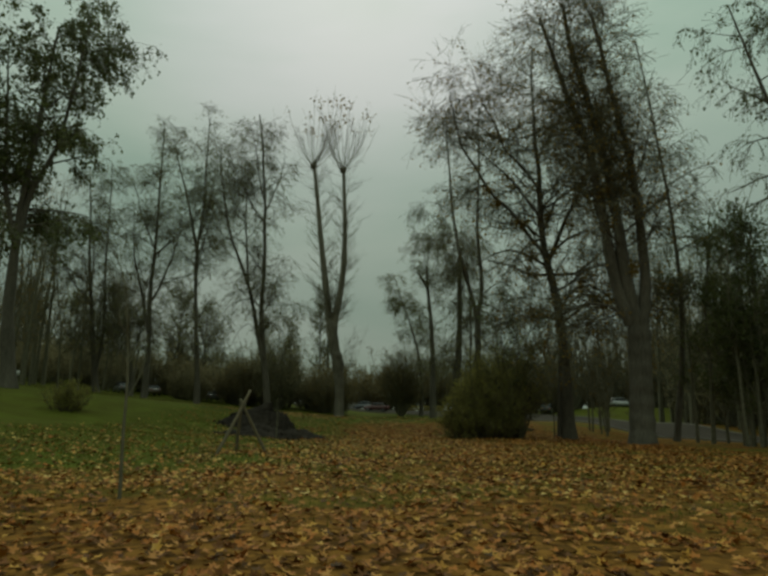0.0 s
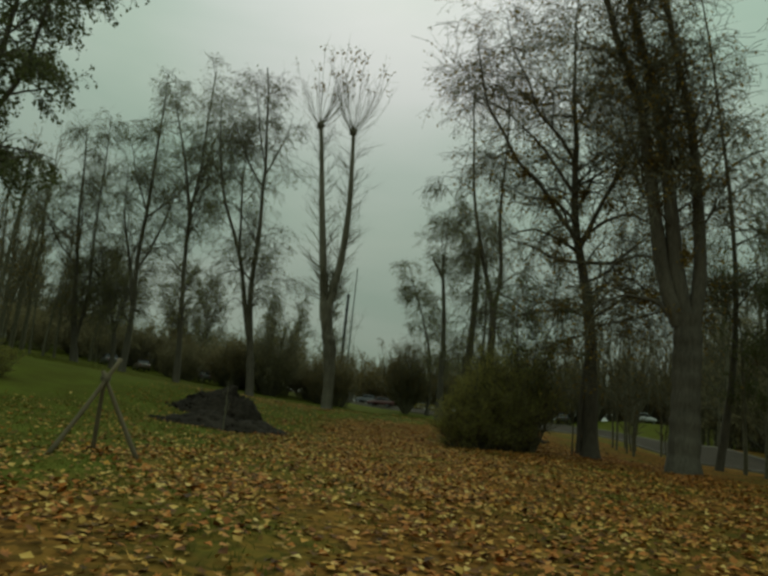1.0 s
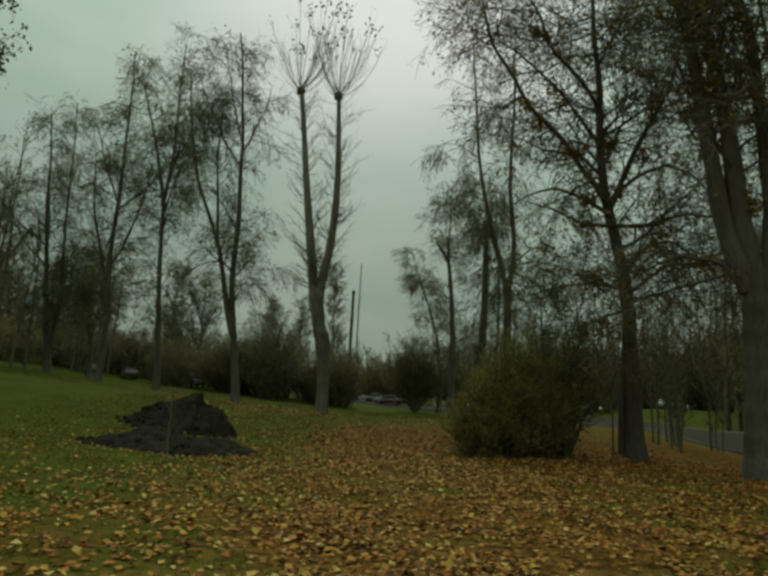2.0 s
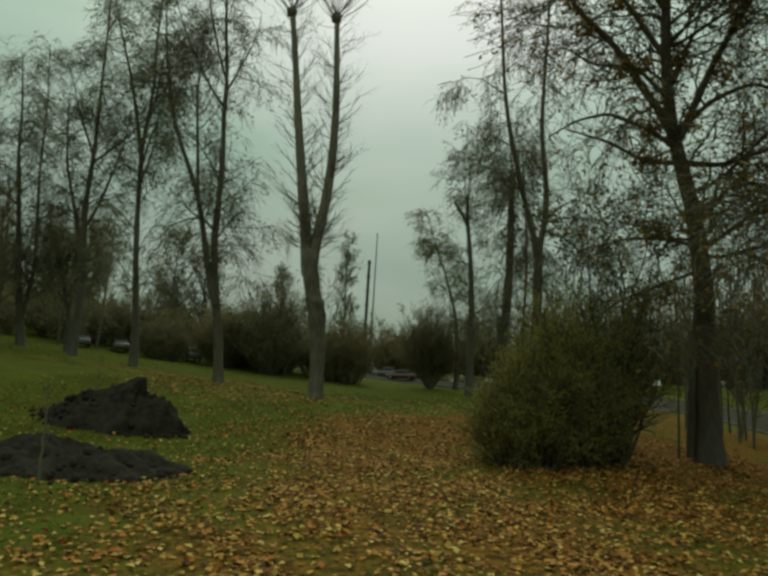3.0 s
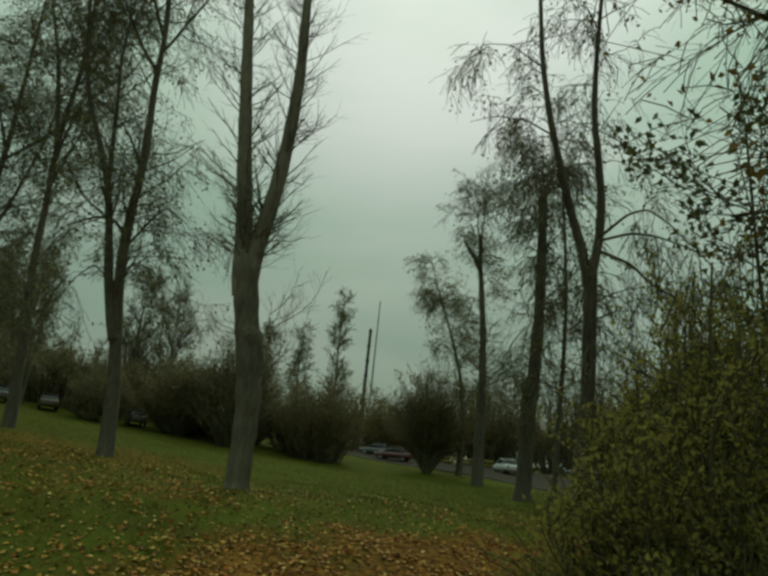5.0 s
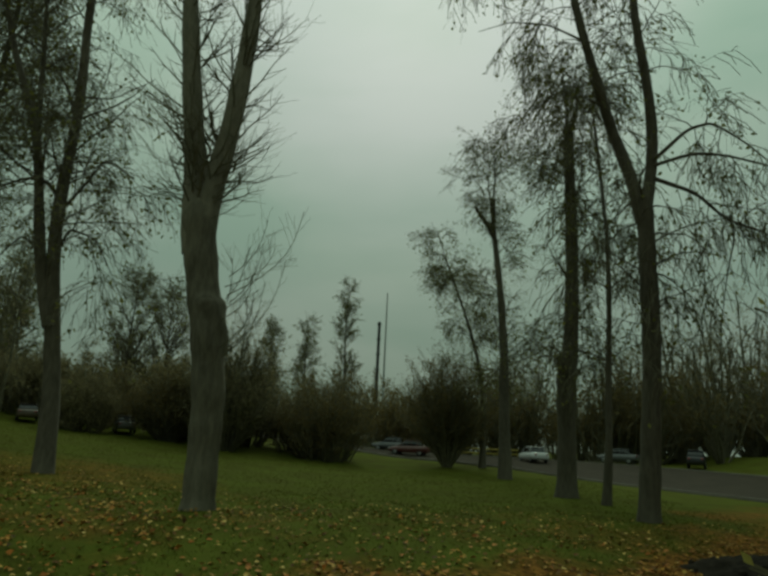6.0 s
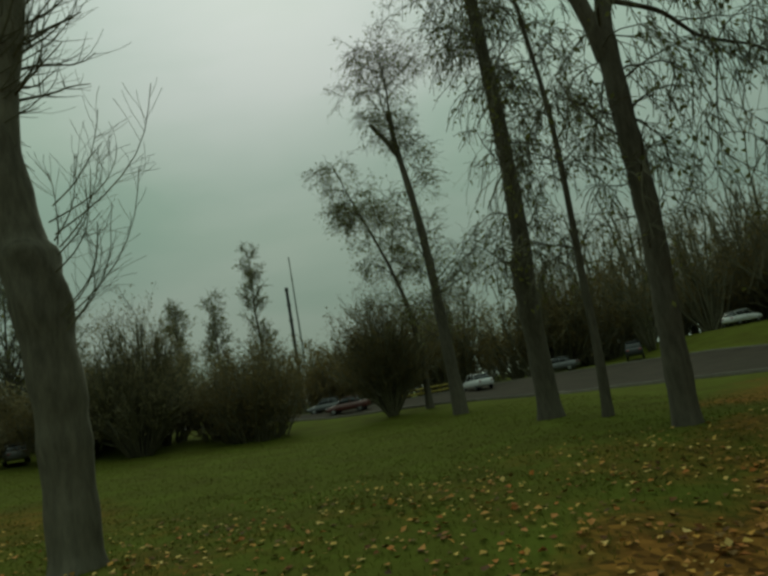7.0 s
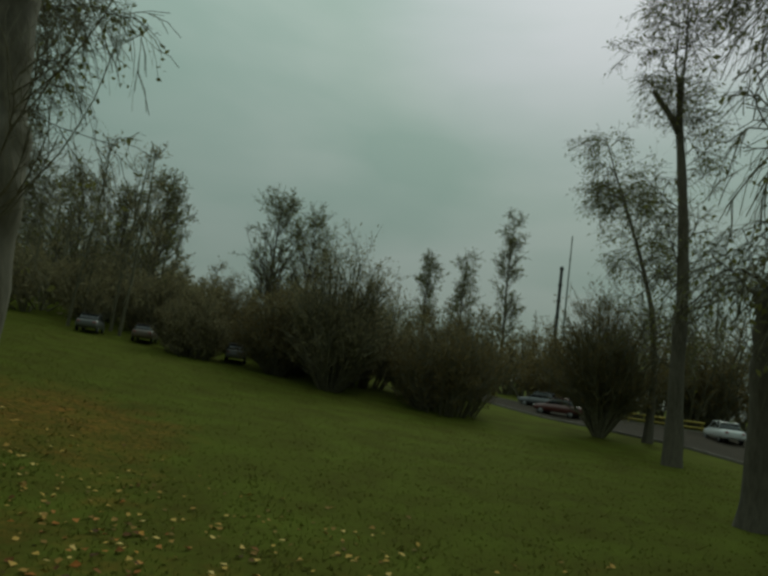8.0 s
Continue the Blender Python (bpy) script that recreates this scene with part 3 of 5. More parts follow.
# the twin-stemmed pollard poplar
T_Y = 54.3
t_bole = stem(r0, g2(-4.75, T_Y, [(-4.50, 0), (-4.54, 2.5), (-4.80, 4.5), (-5.25, 6.8), (-5.42, 8.0), (-5.5, 8.9)]), 0.39, 0.49, T_Y, flare=0.2)
t_bole[1][-3:] *= [0.9, 0.72, 0.4]          # the top closes between the two stems
t_left = stem(r0, [(-5.45, 7.0), (-5.66, 8.4), (-5.87, 9.7), (-6.1, 11.5), (-6.5, 14.4), (-6.9, 17.3), (-7.25, 20.3), (-7.75, 23.9)], 0.40, 0.16, T_Y, 0.1, flare=0)
t_right = stem(r0, [(-5.3, 7.0), (-5.24, 8.4), (-5.08, 9.6), (-4.75, 11.2), (-4.55, 13.5), (-4.5, 16.4), (-4.6, 19.3), (-4.85, 23.5)], 0.38, 0.15, T_Y, 0.1, flare=0)


def twin_poplar():
    rng = np.random.default_rng(11)
    top = new("twin_poplar")
    o = t_bole[0][0]
    top.location = o
    tagged(top, "twin-stemmed bare pollarded poplar with a burl on its trunk", "tree", "park trees")
    t_skin = bole(t_bole[0], t_bole[1], 32, ((5.5, (0.85, -0.5, 0), 0.21, 0.07, 2.0), (2.7, (0.9, -0.4, 0), 0.05, 0.5, 0.15), (8.2, (-0.5, -0.8, 0), 0.06, 0.4, 0.6)), 0.04, 1.0)
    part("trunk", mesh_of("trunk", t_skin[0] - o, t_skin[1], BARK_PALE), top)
    for s in (t_left, t_right):
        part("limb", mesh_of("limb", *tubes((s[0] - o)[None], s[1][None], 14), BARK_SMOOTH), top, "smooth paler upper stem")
    for s in (t_left, t_right):
        bm = bmesh.new()
        bmesh.ops.create_icosphere(bm, subdivisions=3, radius=0.34)
        for v in bm.verts:
            v.co *= 1 + 0.3 * noise.noise(v.co * 5)
        part("knot", bm_mesh("knot", bm, BARK_PALE), top, "pollard knot", Matrix.Translation(Vector(s[0][-1]) - Vector(o)))
    # short side shoots all along both stems, long upright shoots from the knots, slender sprays low on the east side
    P, R = np.stack([t_left[0], t_right[0]]), np.stack([t_left[1], t_right[1]])
    side = sprout(rng, P, R, 105, 0.06, 0.98, 2.5, 58, 0.5, 0.09, 8, 0.12)
    side2 = sprout(rng, *side, 7, 0.2, 1, 0.8, 42, 0.3, 0.10, 4, 0.6)
    knots = np.stack([np.stack([s[0][-1] + [0, 0, -0.6], s[0][-1] + [0, 0, 0.35]]) for s in (t_left, t_right)])
    up = sprout(rng, knots, np.full((2, 2), 0.14), 34, 0.2, 1.0, 6.0, 52, 1.5, 0.05, 8, 0.16)
    up2 = sprout(rng, *up, 5, 0.3, 1, 1.3, 25, 0.4, 0.1, 4, 0.6)
    # feet and heads of the long water shoots: over the burl, below it, and beside the fork
    fans = ((-4.25, 5.6, 1.5, 2.5, 8), (-4.2, 4.2, 1.5, 2.2, 5), (-5.05, 8.7, 1.3, 1.7, 5), (-5.0, 9.6, 1.1, 2.2, 5), (-5.95, 9.3, -1.6, 0.9, 5), (-5.3, 5.6, -1.2, 0.9, 4))
    shoots = []
    for fx, fz, dx, dz, many in fans:
        for _ in range(many):
            q = rng.uniform(0.6, 1.15)
            ex, ez = dx * rng.uniform(0.1, 1.25) * q, dz * rng.uniform(0.45, 1.25) * q
            ey = rng.normal(0, 0.55) - 0.2
            t = np.linspace(0, 1, 8)
            bow = 0.22 * np.sin(np.pi * t)
            shoots.append(np.stack([fx + rng.normal(0, 0.06) + ex * (t + bow), T_Y - 0.25 + ey * t + rng.normal(0, 0.02, 8) * t, fz + rng.normal(0, 0.32) + ez * (t - 0.4 * bow)], -1))
    spray = (np.stack(shoots), np.linspace(0.016, 0.005, 8)[None].repeat(len(shoots), 0))
    spray2 = sprout(rng, *spray, 12, 0.15, 1, 0.75, 46, 0.3, 0.14, 5, 0.5)
    lots = [tubes(b[0] - o, np.maximum(b[1], fine), 3) for b, fine in ((side, 0.008), (side2, 0.005), (up, 0.013), (up2, 0.007), (spray, 0.008), (spray2, 0.0045))]
    tagged(part("twig_growth", mesh_of("twig_growth", *join(lots[:2] + lots[3:4] + lots[5:]), TWIG), top), kind="stuff")
    for name, b, fine in (("pollard_shoot", up, 0.014), ("branch", spray, 0.008)):
        for bp, br in zip(b[0] - o, np.maximum(b[1], fine)):
            part(name, mesh_of(name, *tubes(bp[None], br[None], 5), TWIG), top)
    ends = up[0][:, -1]
    at = ends[rng.integers(0, len(ends), 420)] + rng.normal(0, 0.22, (420, 3))
    at = at[at[:, 2] > 28.0]
    tagged(part("crown", mesh_of("crown", *blades(rng, at - o, 0.30, 0.6, 0.5), LEAF_BROWN, True), top, "last brown leaves at the tips"), kind="stuff")


twin_poplar()

# the row west of the lawn
y = 58.4
tree("poplar", "tall half-bare poplar with forked trunk on the lawn", 21,
     [stem(r0, g2(-11.9, y, [(-11.9, 0), (-12.4, 3.6), (-12.75, 6.6), (-13.2, 10.0), (-13.1, 13.4), (-13.05, 16.9), (-13.4, 18.8), (-13.3, 21.4), (-13.8, 24.6), (-14.0, 28.6), (-14.6, 31.5)]), 0.33, 0.06, y, 0.2, flare=0.15)],
     [stem(r0, [(-12.65, 5.4), (-13.2, 7.2), (-13.6, 9.4), (-14.5, 12.6), (-15.7, 15.4), (-16.8, 17.9), (-17.4, 20.7), (-18.2, 24.5), (-18.5, 28.0)], 0.25, 0.04, y, 0.2, flare=0),
      stem(r0, [(-13.15, 10.4), (-13.9, 11.2), (-14.9, 11.4), (-16.2, 10.8), (-17.2, 9.6)], 0.09, 0.02, y, 0.2, flare=0),
      stem(r0, [(-14.6, 12.7), (-14.9, 16.0), (-15.3, 20.0), (-15.4, 25.5)], 0.14, 0.03, y, 0.3, flare=0),
      stem(r0, [(-13.2, 9.6), (-12.2, 11.2), (-11.2, 11.8), (-10.2, 11.2)], 0.08, 0.02, y, 0.3, flare=0),
      stem(r0, [(-12.95, 8.0), (-12.1, 9.0), (-11.2, 8.7), (-10.5, 7.2)], 0.05, 0.012, y, 0.3, flare=0),
      stem(r0, [(-13.3, 8.0), (-14.3, 8.9), (-15.3, 8.2), (-15.9, 6.6)], 0.05, 0.012, y, 0.3, flare=0)],
     dict(ASC, n1=46, l1=3.0, bend1=0.05, bend2=-0.9, forks=4, fork_lo=0.4, fork_hi=0.75, fork_l=9.0, a1=54, leaves=4600, shape=lambda t: 1.25 - 0.45 * t, **{"from": 0.17}))
y = 64.0
tree("poplar", "tall half-bare poplar with a slim dark trunk", 22,
     [stem(r0, g2(-20.8, y, [(-20.8, 0), (-21.1, 4.8), (-21.6, 10.6), (-22.1, 13.9), (-22.2, 18.3), (-21.6, 22.8), (-21.7, 27.9), (-22.0, 34)]), 0.30, 0.05, y, 0.25, flare=0.15)],
     [stem(r0, [(-22.1, 17.6), (-23.7, 23.7), (-25.2, 28.5), (-25.8, 31)], 0.20, 0.04, y, 0.3, flare=0)], dict(ASC, n1=46, l1=3.0, a1=54, bend1=0.15, bend2=-0.9, forks=4, fork_lo=0.4, fork_hi=0.75, fork_l=9.0, leaves=4600, shape=lambda t: 1.25 - 0.45 * t, **{"from": 0.15}))
y = 67.6
tree("poplar", "tall half-bare poplar standing on the grassy bank", 23,
     [stem(r0, g2(-28.1, y, [(-28.1, 0), (-28.2, 7.5), (-28.4, 13.8), (-28.3, 18.5), (-28.4, 22.4), (-28.6, 27.3), (-28.7, 32.4), (-28.6, 35.0)]), 0.34, 0.05, y, 0.3)],
     [stem(r0, [(-28.3, 9), (-29.5, 13), (-31.0, 18), (-31.5, 24)], 0.22, 0.04, y, 0.4, flare=0)], dict(ASC, n1=54, leaves=5000, a1=56, bend1=0.15, bend2=-0.9, forks=3, shape=lambda t: 1.35 - 0.7 * t, **{"from": 0.12}))
y = 71.5
tree("poplar", "slender forked poplar at the edge of the thicket", 24,
     [stem(r0, g2(-35.6, y, [(-35.6, 0), (-36.6, 7.7), (-37.8, 14.6), (-38.3, 19.7), (-38.8, 24.9), (-39.5, 30)]), 0.36, 0.05, y, 0.3)],
     [stem(r0, [(-35.9, 4.5), (-35.8, 9.7), (-36.4, 18.2), (-36.6, 26.0), (-36.4, 31)], 0.22, 0.04, y, 0.3, flare=0)], dict(ASC, n1=52, leaves=5000, a1=56, bend1=0.15, bend2=-0.9, forks=3, shape=lambda t: 1.35 - 0.7 * t, **{"from": 0.12}))
y = 72.5
tree("bent_tree", "small bent bare tree on the grassy bank", 25,
     [stem(r0, g2(-31.8, y, [(-31.8, 0), (-32.0, 5.2), (-33.0, 9.5), (-34.6, 12.2), (-35.5, 15)]), 0.28, 0.06, y, 0.2)], [],
     dict(ASC, n1=44, l1=3.0, leaves=2600, forks=3, fork_l=5.0, **{"from": 0.2}))
y = 40.0
tree("leafy_tree", "large leafy tree with drooping olive-green twigs", 26,
     [stem(r0, g2(-26.3, y, [(-26.3, 0), (-27.0, 6.4), (-27.3, 13.7), (-27.0, 20), (-26.6, 30)]), 0.50, 0.07, y, 0.3)],
     [stem(r0, [(-27.2, 12), (-26.7, 16.0), (-25.5, 20), (-24.4, 26), (-24.0, 31)], 0.26, 0.05, y, 0.5, flare=0),
      stem(r0, [(-27.2, 11.5), (-28.5, 16.5), (-29.8, 22), (-30.3, 28)], 0.24, 0.05, y, 0.5, flare=0)],
     dict(HANG, n1=34, l1=4.6, leaves=17000, n2=9, size=0.30), leaf=LEAF_DARK)

# the great trees east of the leafy way
y = 45.2


def near(x, z):
    """A point on the oak's western limbs, which reach out to the south-west."""
    d = 0.4 * max(0.0, 13.05 - x)
    return (3 + (x - 3) * (1 - d / 24), 45.2 - d, z - z * d / 28)


tree("spreading_oak", "large spreading tree with arching limbs and few brown leaves", 31,
     [stem(r0, g2(13.82, y, [(13.82, 0), (13.74, 2.99), (13.6, 5.93), (13.29, 8.6), (12.94, 11.01), (12.49, 13.05), (12.22, 15.28), (11.95, 17.06), (12.31, 19.73), (11.69, 21.96), (11.95, 25.08), (11.7, 28.3), (11.9, 31.0)]), 0.50, 0.04, y, 0.3)],
     [stem(r0, [(12.71, 12.25), (14.27, 16), (15.78, 18.93), (17.3, 24.19)], 0.20, 0.05, y, 0.6, flare=0),
      stem(r0, [(12.63, 12.61), (14.09, 14.04), (15.7, 14.74), (17.48, 14.04), (18.73, 12.44)], 0.14, 0.03, y, 0.5, flare=0),
      stem(r0, [(12.49, 14.92), (13.47, 17.41), (14.98, 18.49), (16.41, 18.13)], 0.13, 0.03, y, 0.5, flare=0),
      stem(r0, [(13.38, 8.33), (14.62, 10.12), (16.05, 10.47), (17.65, 9.4), (18.54, 7.62)], 0.11, 0.03, y, 0.5, flare=0),
      stem(r0, [near(13.65, 6.55), near(12.14, 5.93), near(10.35, 5.13), near(8.93, 4.06)], 0.09, 0.03, y, flare=0),
      stem(r0, [near(12.58, 12.78), near(11.33, 14.39), near(10.09, 16.71), near(8.3, 18.49), near(7.15, 21.16), near(6.07, 22.59), near(5.6, 25.0), near(5.0, 28.0)], 0.18, 0.05, y, flare=0),
      stem(r0, [near(13.43, 7.53), near(12.14, 7.89), near(10.53, 7.8), near(8.57, 7.26)], 0.10, 0.03, y, flare=0),
      stem(r0, [near(12.85, 11.72), near(11.42, 12.78), near(9.82, 13.5), near(8.39, 13.14), near(7.26, 12.4)], 0.14, 0.03, y, flare=0),
      stem(r0, [near(12.94, 11.18), near(11.33, 11.28), near(9.82, 12.16), near(7.95, 12.78)], 0.13, 0.03, y, flare=0),
      stem(r0, [near(12.2, 16.0), near(10.0, 19.6), near(7.4, 22.4), near(5.6, 23.6), near(4.4, 24.2)], 0.13, 0.02, y, flare=0),
      stem(r0, [near(12.14, 18.4), near(11.25, 20.09), near(9.46, 22.32), near(8.93, 24.55), near(7.7, 26.9), near(7.0, 30.0)], 0.14, 0.03, y, flare=0),
      stem(r0, [(12.94, 11.18), (14.98, 11.54), (16.58, 11.98), (19.08, 11.72)], 0.15, 0.04, y, 0.5, flare=0),
      stem(r0, [(13.47, 7.26), (15.7, 9.05), (18.64, 9.22), (20.86, 8.33)], 0.12, 0.04, y, 0.6, flare=0),
      stem(r0, [near(12.36, 14.04), near(11.06, 15.55), near(9.1, 15.81), near(7.77, 16.71), near(6.78, 16.35)], 0.12, 0.015, y, flare=0),
      stem(r0, [(13.1, -1.2), (13.14, 1.03), (13.24, 3.17), (13.43, 5.66)], 0.17, 0.11, y, flare=0.1)],
     dict(OAK, n1=74, leaves=8000, clumps=110, bare=1, n3=7, l1=5.6, shape=lambda t: 1.05 - 0.6 * t, keep=lambda p: (p[:, 0] > 8.2 - 0.4 * np.clip(p[:, 2] - 9, 0, 14)) & (p[:, 1] > 41.2) & ((p[:, 1] < np.where(p[:, 0] < 11, 44.6, 47.6)) | (p[:, 2] > 16))
          & ((p[:, 2] < 13) | (np.sin(p[:, 0] * 37 + p[:, 2] * 53) > -0.6))), leaf=LEAF_BROWN)
y = 36.7
tree("stout_tree", "stout dark tree dividing low into three upright stems", 32,
     [stem(r0, g2(16.2, y, [(16.2, 0), (16.35, 2.0), (16.4, 4.2), (16.4, 6.6)]), 0.74, 0.66, y, 0.0)],
     [stem(r0, [(16.0, 6.0), (15.1, 8.6), (14.4, 14.0), (13.6, 18.5), (12.5, 22.0), (11.5, 24.8), (10.8, 28.0)], 0.44, 0.10, y, 0.25, flare=0),
      stem(r0, [(16.3, 6.2), (15.8, 8.6), (15.3, 13.5), (14.6, 18.6), (13.7, 22.0), (12.9, 25.0), (12.4, 29.0)], 0.46, 0.12, y, 0.3, flare=0),
      stem(r0, [(16.6, 5.8), (17.0, 8.6), (16.9, 12.5), (16.3, 17.5), (15.6, 21.5), (14.9, 25.0), (14.5, 28.5)], 0.40, 0.09, y, 0.25, flare=0),
      stem(r0, [(16.0, 5.8), (14.9, 7.2), (13.2, 7.4), (12.0, 6.8)], 0.16, 0.04, y, 0.3, flare=0)],
     dict(OAK, n1=32, l1=3.8, leaves=4400, clumps=120, a1=52, bend1=0.3, clean_bole=True, shape=lambda t: 1.2 - 0.7 * t), leaf=LEAF_BROWN)
y = 46.0
tree("slim_tree", "slim tall bare tree behind the stout one", 33,
     [stem(r0, g2(22.0, y, [(22.0, 0), (22.8, 5), (23.15, 10.4), (22.8, 17.0), (22.2, 22.0), (21.5, 27.0), (20.9, 32.0)]), 0.24, 0.05, y, 0.2)], [],
     dict(HANG, n1=28, l1=3.4, leaves=1500))

y = 36.0
tree("leafy_tree", "tall leafy tree with a high spreading crown", 34,
     [stem(r0, g2(28.5, y, [(28.5, 0), (28.7, 8), (28.4, 16), (28.2, 24), (27.6, 31)]), 0.42, 0.07, y, 0.3)],
     [stem(r0, [(28.5, 12), (26.6, 17), (25.0, 23), (24.2, 29)], 0.22, 0.05, y, 0.5, flare=0)],
     dict(HANG, n1=26, l1=4.6, leaves=3200, size=0.24), leaf=LEAF_DARK)

# the group between the lawn and the road
y = 59.5
tree("weeping_tree", "tall forked tree with arching limbs and hanging twigs", 41,
     [stem(r0, g2(8.2, y, [(8.2, 0), (8.4, 2.4), (8.6, 4.9), (8.6, 7.2), (8.6, 9.4), (8.6, 11.0)]), 0.32, 0.29, y, 0.0, flare=0.15)],
     [stem(r0, [(8.5, 9.8), (8.2, 11.5), (7.7, 13.3), (7.1, 15.6), (6.5, 18.2), (6.0, 21.4), (5.8, 25.0), (5.5, 29.0), (5.3, 32.5)], 0.24, 0.04, y, 0.2, flare=0),
      stem(r0, [(8.6, 10.2), (8.95, 11.6), (9.1, 13.1), (8.95, 15.2), (8.6, 18.5), (8.7, 22), (8.9, 26.0), (8.8, 30.0), (9.0, 33.0)], 0.23, 0.04, y, 0.2, flare=0),
      stem(r0, [(8.95, 11.5), (10.4, 11.0), (11.4, 10.1), (12.6, 9.4), (13.7, 8.4)], 0.085, 0.02, y, 0.2, flare=0),
      stem(r0, [(9.0, 12.2), (10.1, 13.2), (11.1, 13.7), (12.2, 13.0), (12.9, 11.9)], 0.08, 0.02, y, 0.2, flare=0),
      stem(r0, [(9.0, 12.0), (10.3, 12.4), (11.4, 12.4), (13.0, 11.7), (13.9, 11.0), (14.2, 10.1)], 0.07, 0.015, y, 0.2, flare=0),
      stem(r0, [(11.4, 10.1), (11.5, 9.3), (11.2, 8.0), (10.8, 6.0)], 0.035, 0.010, y, 0.1, flare=0),
      stem(r0, [(6.7, 17.2), (5.4, 18.0), (3.9, 18.0), (2.7, 17.6)], 0.05, 0.012, y, 0.2, flare=0),
      stem(r0, [(5.95, 21.0), (4.5, 21.9), (3.3, 22.1), (2.3, 21.8)], 0.045, 0.012, y, 0.2, flare=0),
      stem(r0, [(7.4, 14.4), (6.6, 15.0), (5.6, 15.0), (4.8, 14.2)], 0.05, 0.015, y, 0.2, flare=0)],
     dict(HANG, n1=36, l1=2.3, leaves=2000, n2=6, l2=1.3, n3=5, gnarl=0.2, thick=0.013, bend1=-0.5, bend2=-1.3, shape=lambda t: 0.5 + 0.9 * t, **{"from": 0.35}))
y = 68.8
tree("birch", "tall bare tree with drooping leafy twigs near the road", 42,
     [stem(r0, g2(7.0, y, [(7.0, 0), (7.1, 3.2), (7.3, 6.5), (7.5, 10), (7.5, 13), (7.48, 16), (7.45, 18.5)]), 0.44, 0.26, y, 0.12)],
     [stem(r0, [(7.45, 18.0), (7.3, 20.0), (7.2, 22.4)], 0.09, 0.02, y, 0.2, flare=0), stem(r0, [(7.5, 17.8), (7.9, 19.4), (8.0, 21.4)], 0.08, 0.02, y, 0.2, flare=0)],
     dict(HANG, n1=32, l1=2.6, leaves=1700, n2=8, gnarl=0.18, thick=0.014, bumps=((6.1, (-1, -0.4, 0), 0.28, 0.3, 1.6), (4.0, (-0.8, -0.6, 0), 0.10, 0.6, 0.8))))
y = 64.9
tree("birch", "slender leaning tree with hanging twigs near the road", 43,
     [stem(r0, g2(8.0, y, [(8.0, 0), (8.15, 2), (8.25, 4.5), (8.4, 8.0), (8.4, 11.0), (8.2, 15), (7.9, 18)]), 0.17, 0.05, y, 0.15)], [],
     dict(HANG, n1=26, l1=2.1, leaves=1000, n2=8, gnarl=0.18, thick=0.012))
y = 86.0
tree("topped_tree", "leaning tree with a broken side stub beside the road", 44,
     [stem(r0, g2(5.1, y, [(5.1, 0), (5.0, 4.4), (5.0, 8.8), (4.8, 12.8), (4.4, 16.6), (4.1, 19.3), (4.1, 21.4)]), 0.46, 0.17, y, 0.2)],
     [stem(r0, [(4.1, 21.0), (4.25, 23.2), (4.15, 25.6), (4.3, 28.0)], 0.09, 0.02, y, 0.1, flare=0),
      stem(r0, [(4.0, 20.6), (3.7, 22.4), (3.8, 24.4), (3.6, 26.2)], 0.07, 0.02, y, 0.1, flare=0),
      stem(r0, [(4.15, 18.3), (3.6, 19.4), (3.05, 20.2), (2.7, 20.8)], 0.22, 0.14, y, 0.0, flare=0)],
     dict(ASC, n1=44, l1=3.2, leaves=3200, bare=1, forks=0, a1=58, shape=lambda t: 1.55 - 1.15 * t, **{"from": 0.22}))
y = 97.0
tree("leaning_tree", "thin leaning tree with feathery leaves beside the road", 45,
     [stem(r0, g2(3.5, y, [(3.6, 0), (3.75, 5.0), (3.3, 9.4), (2.3, 13.0), (1.0, 16.8), (0.0, 19.6), (-1.0, 22.6)]), 0.30, 0.03, y, 0.2)], [],
     dict(ASC, n1=60, l1=2.8, leaves=6200, n2=8, a1=70, bend1=0.0, forks=0, shape=lambda t: 2.0 - 1.5 * t, **{"from": 0.22}))


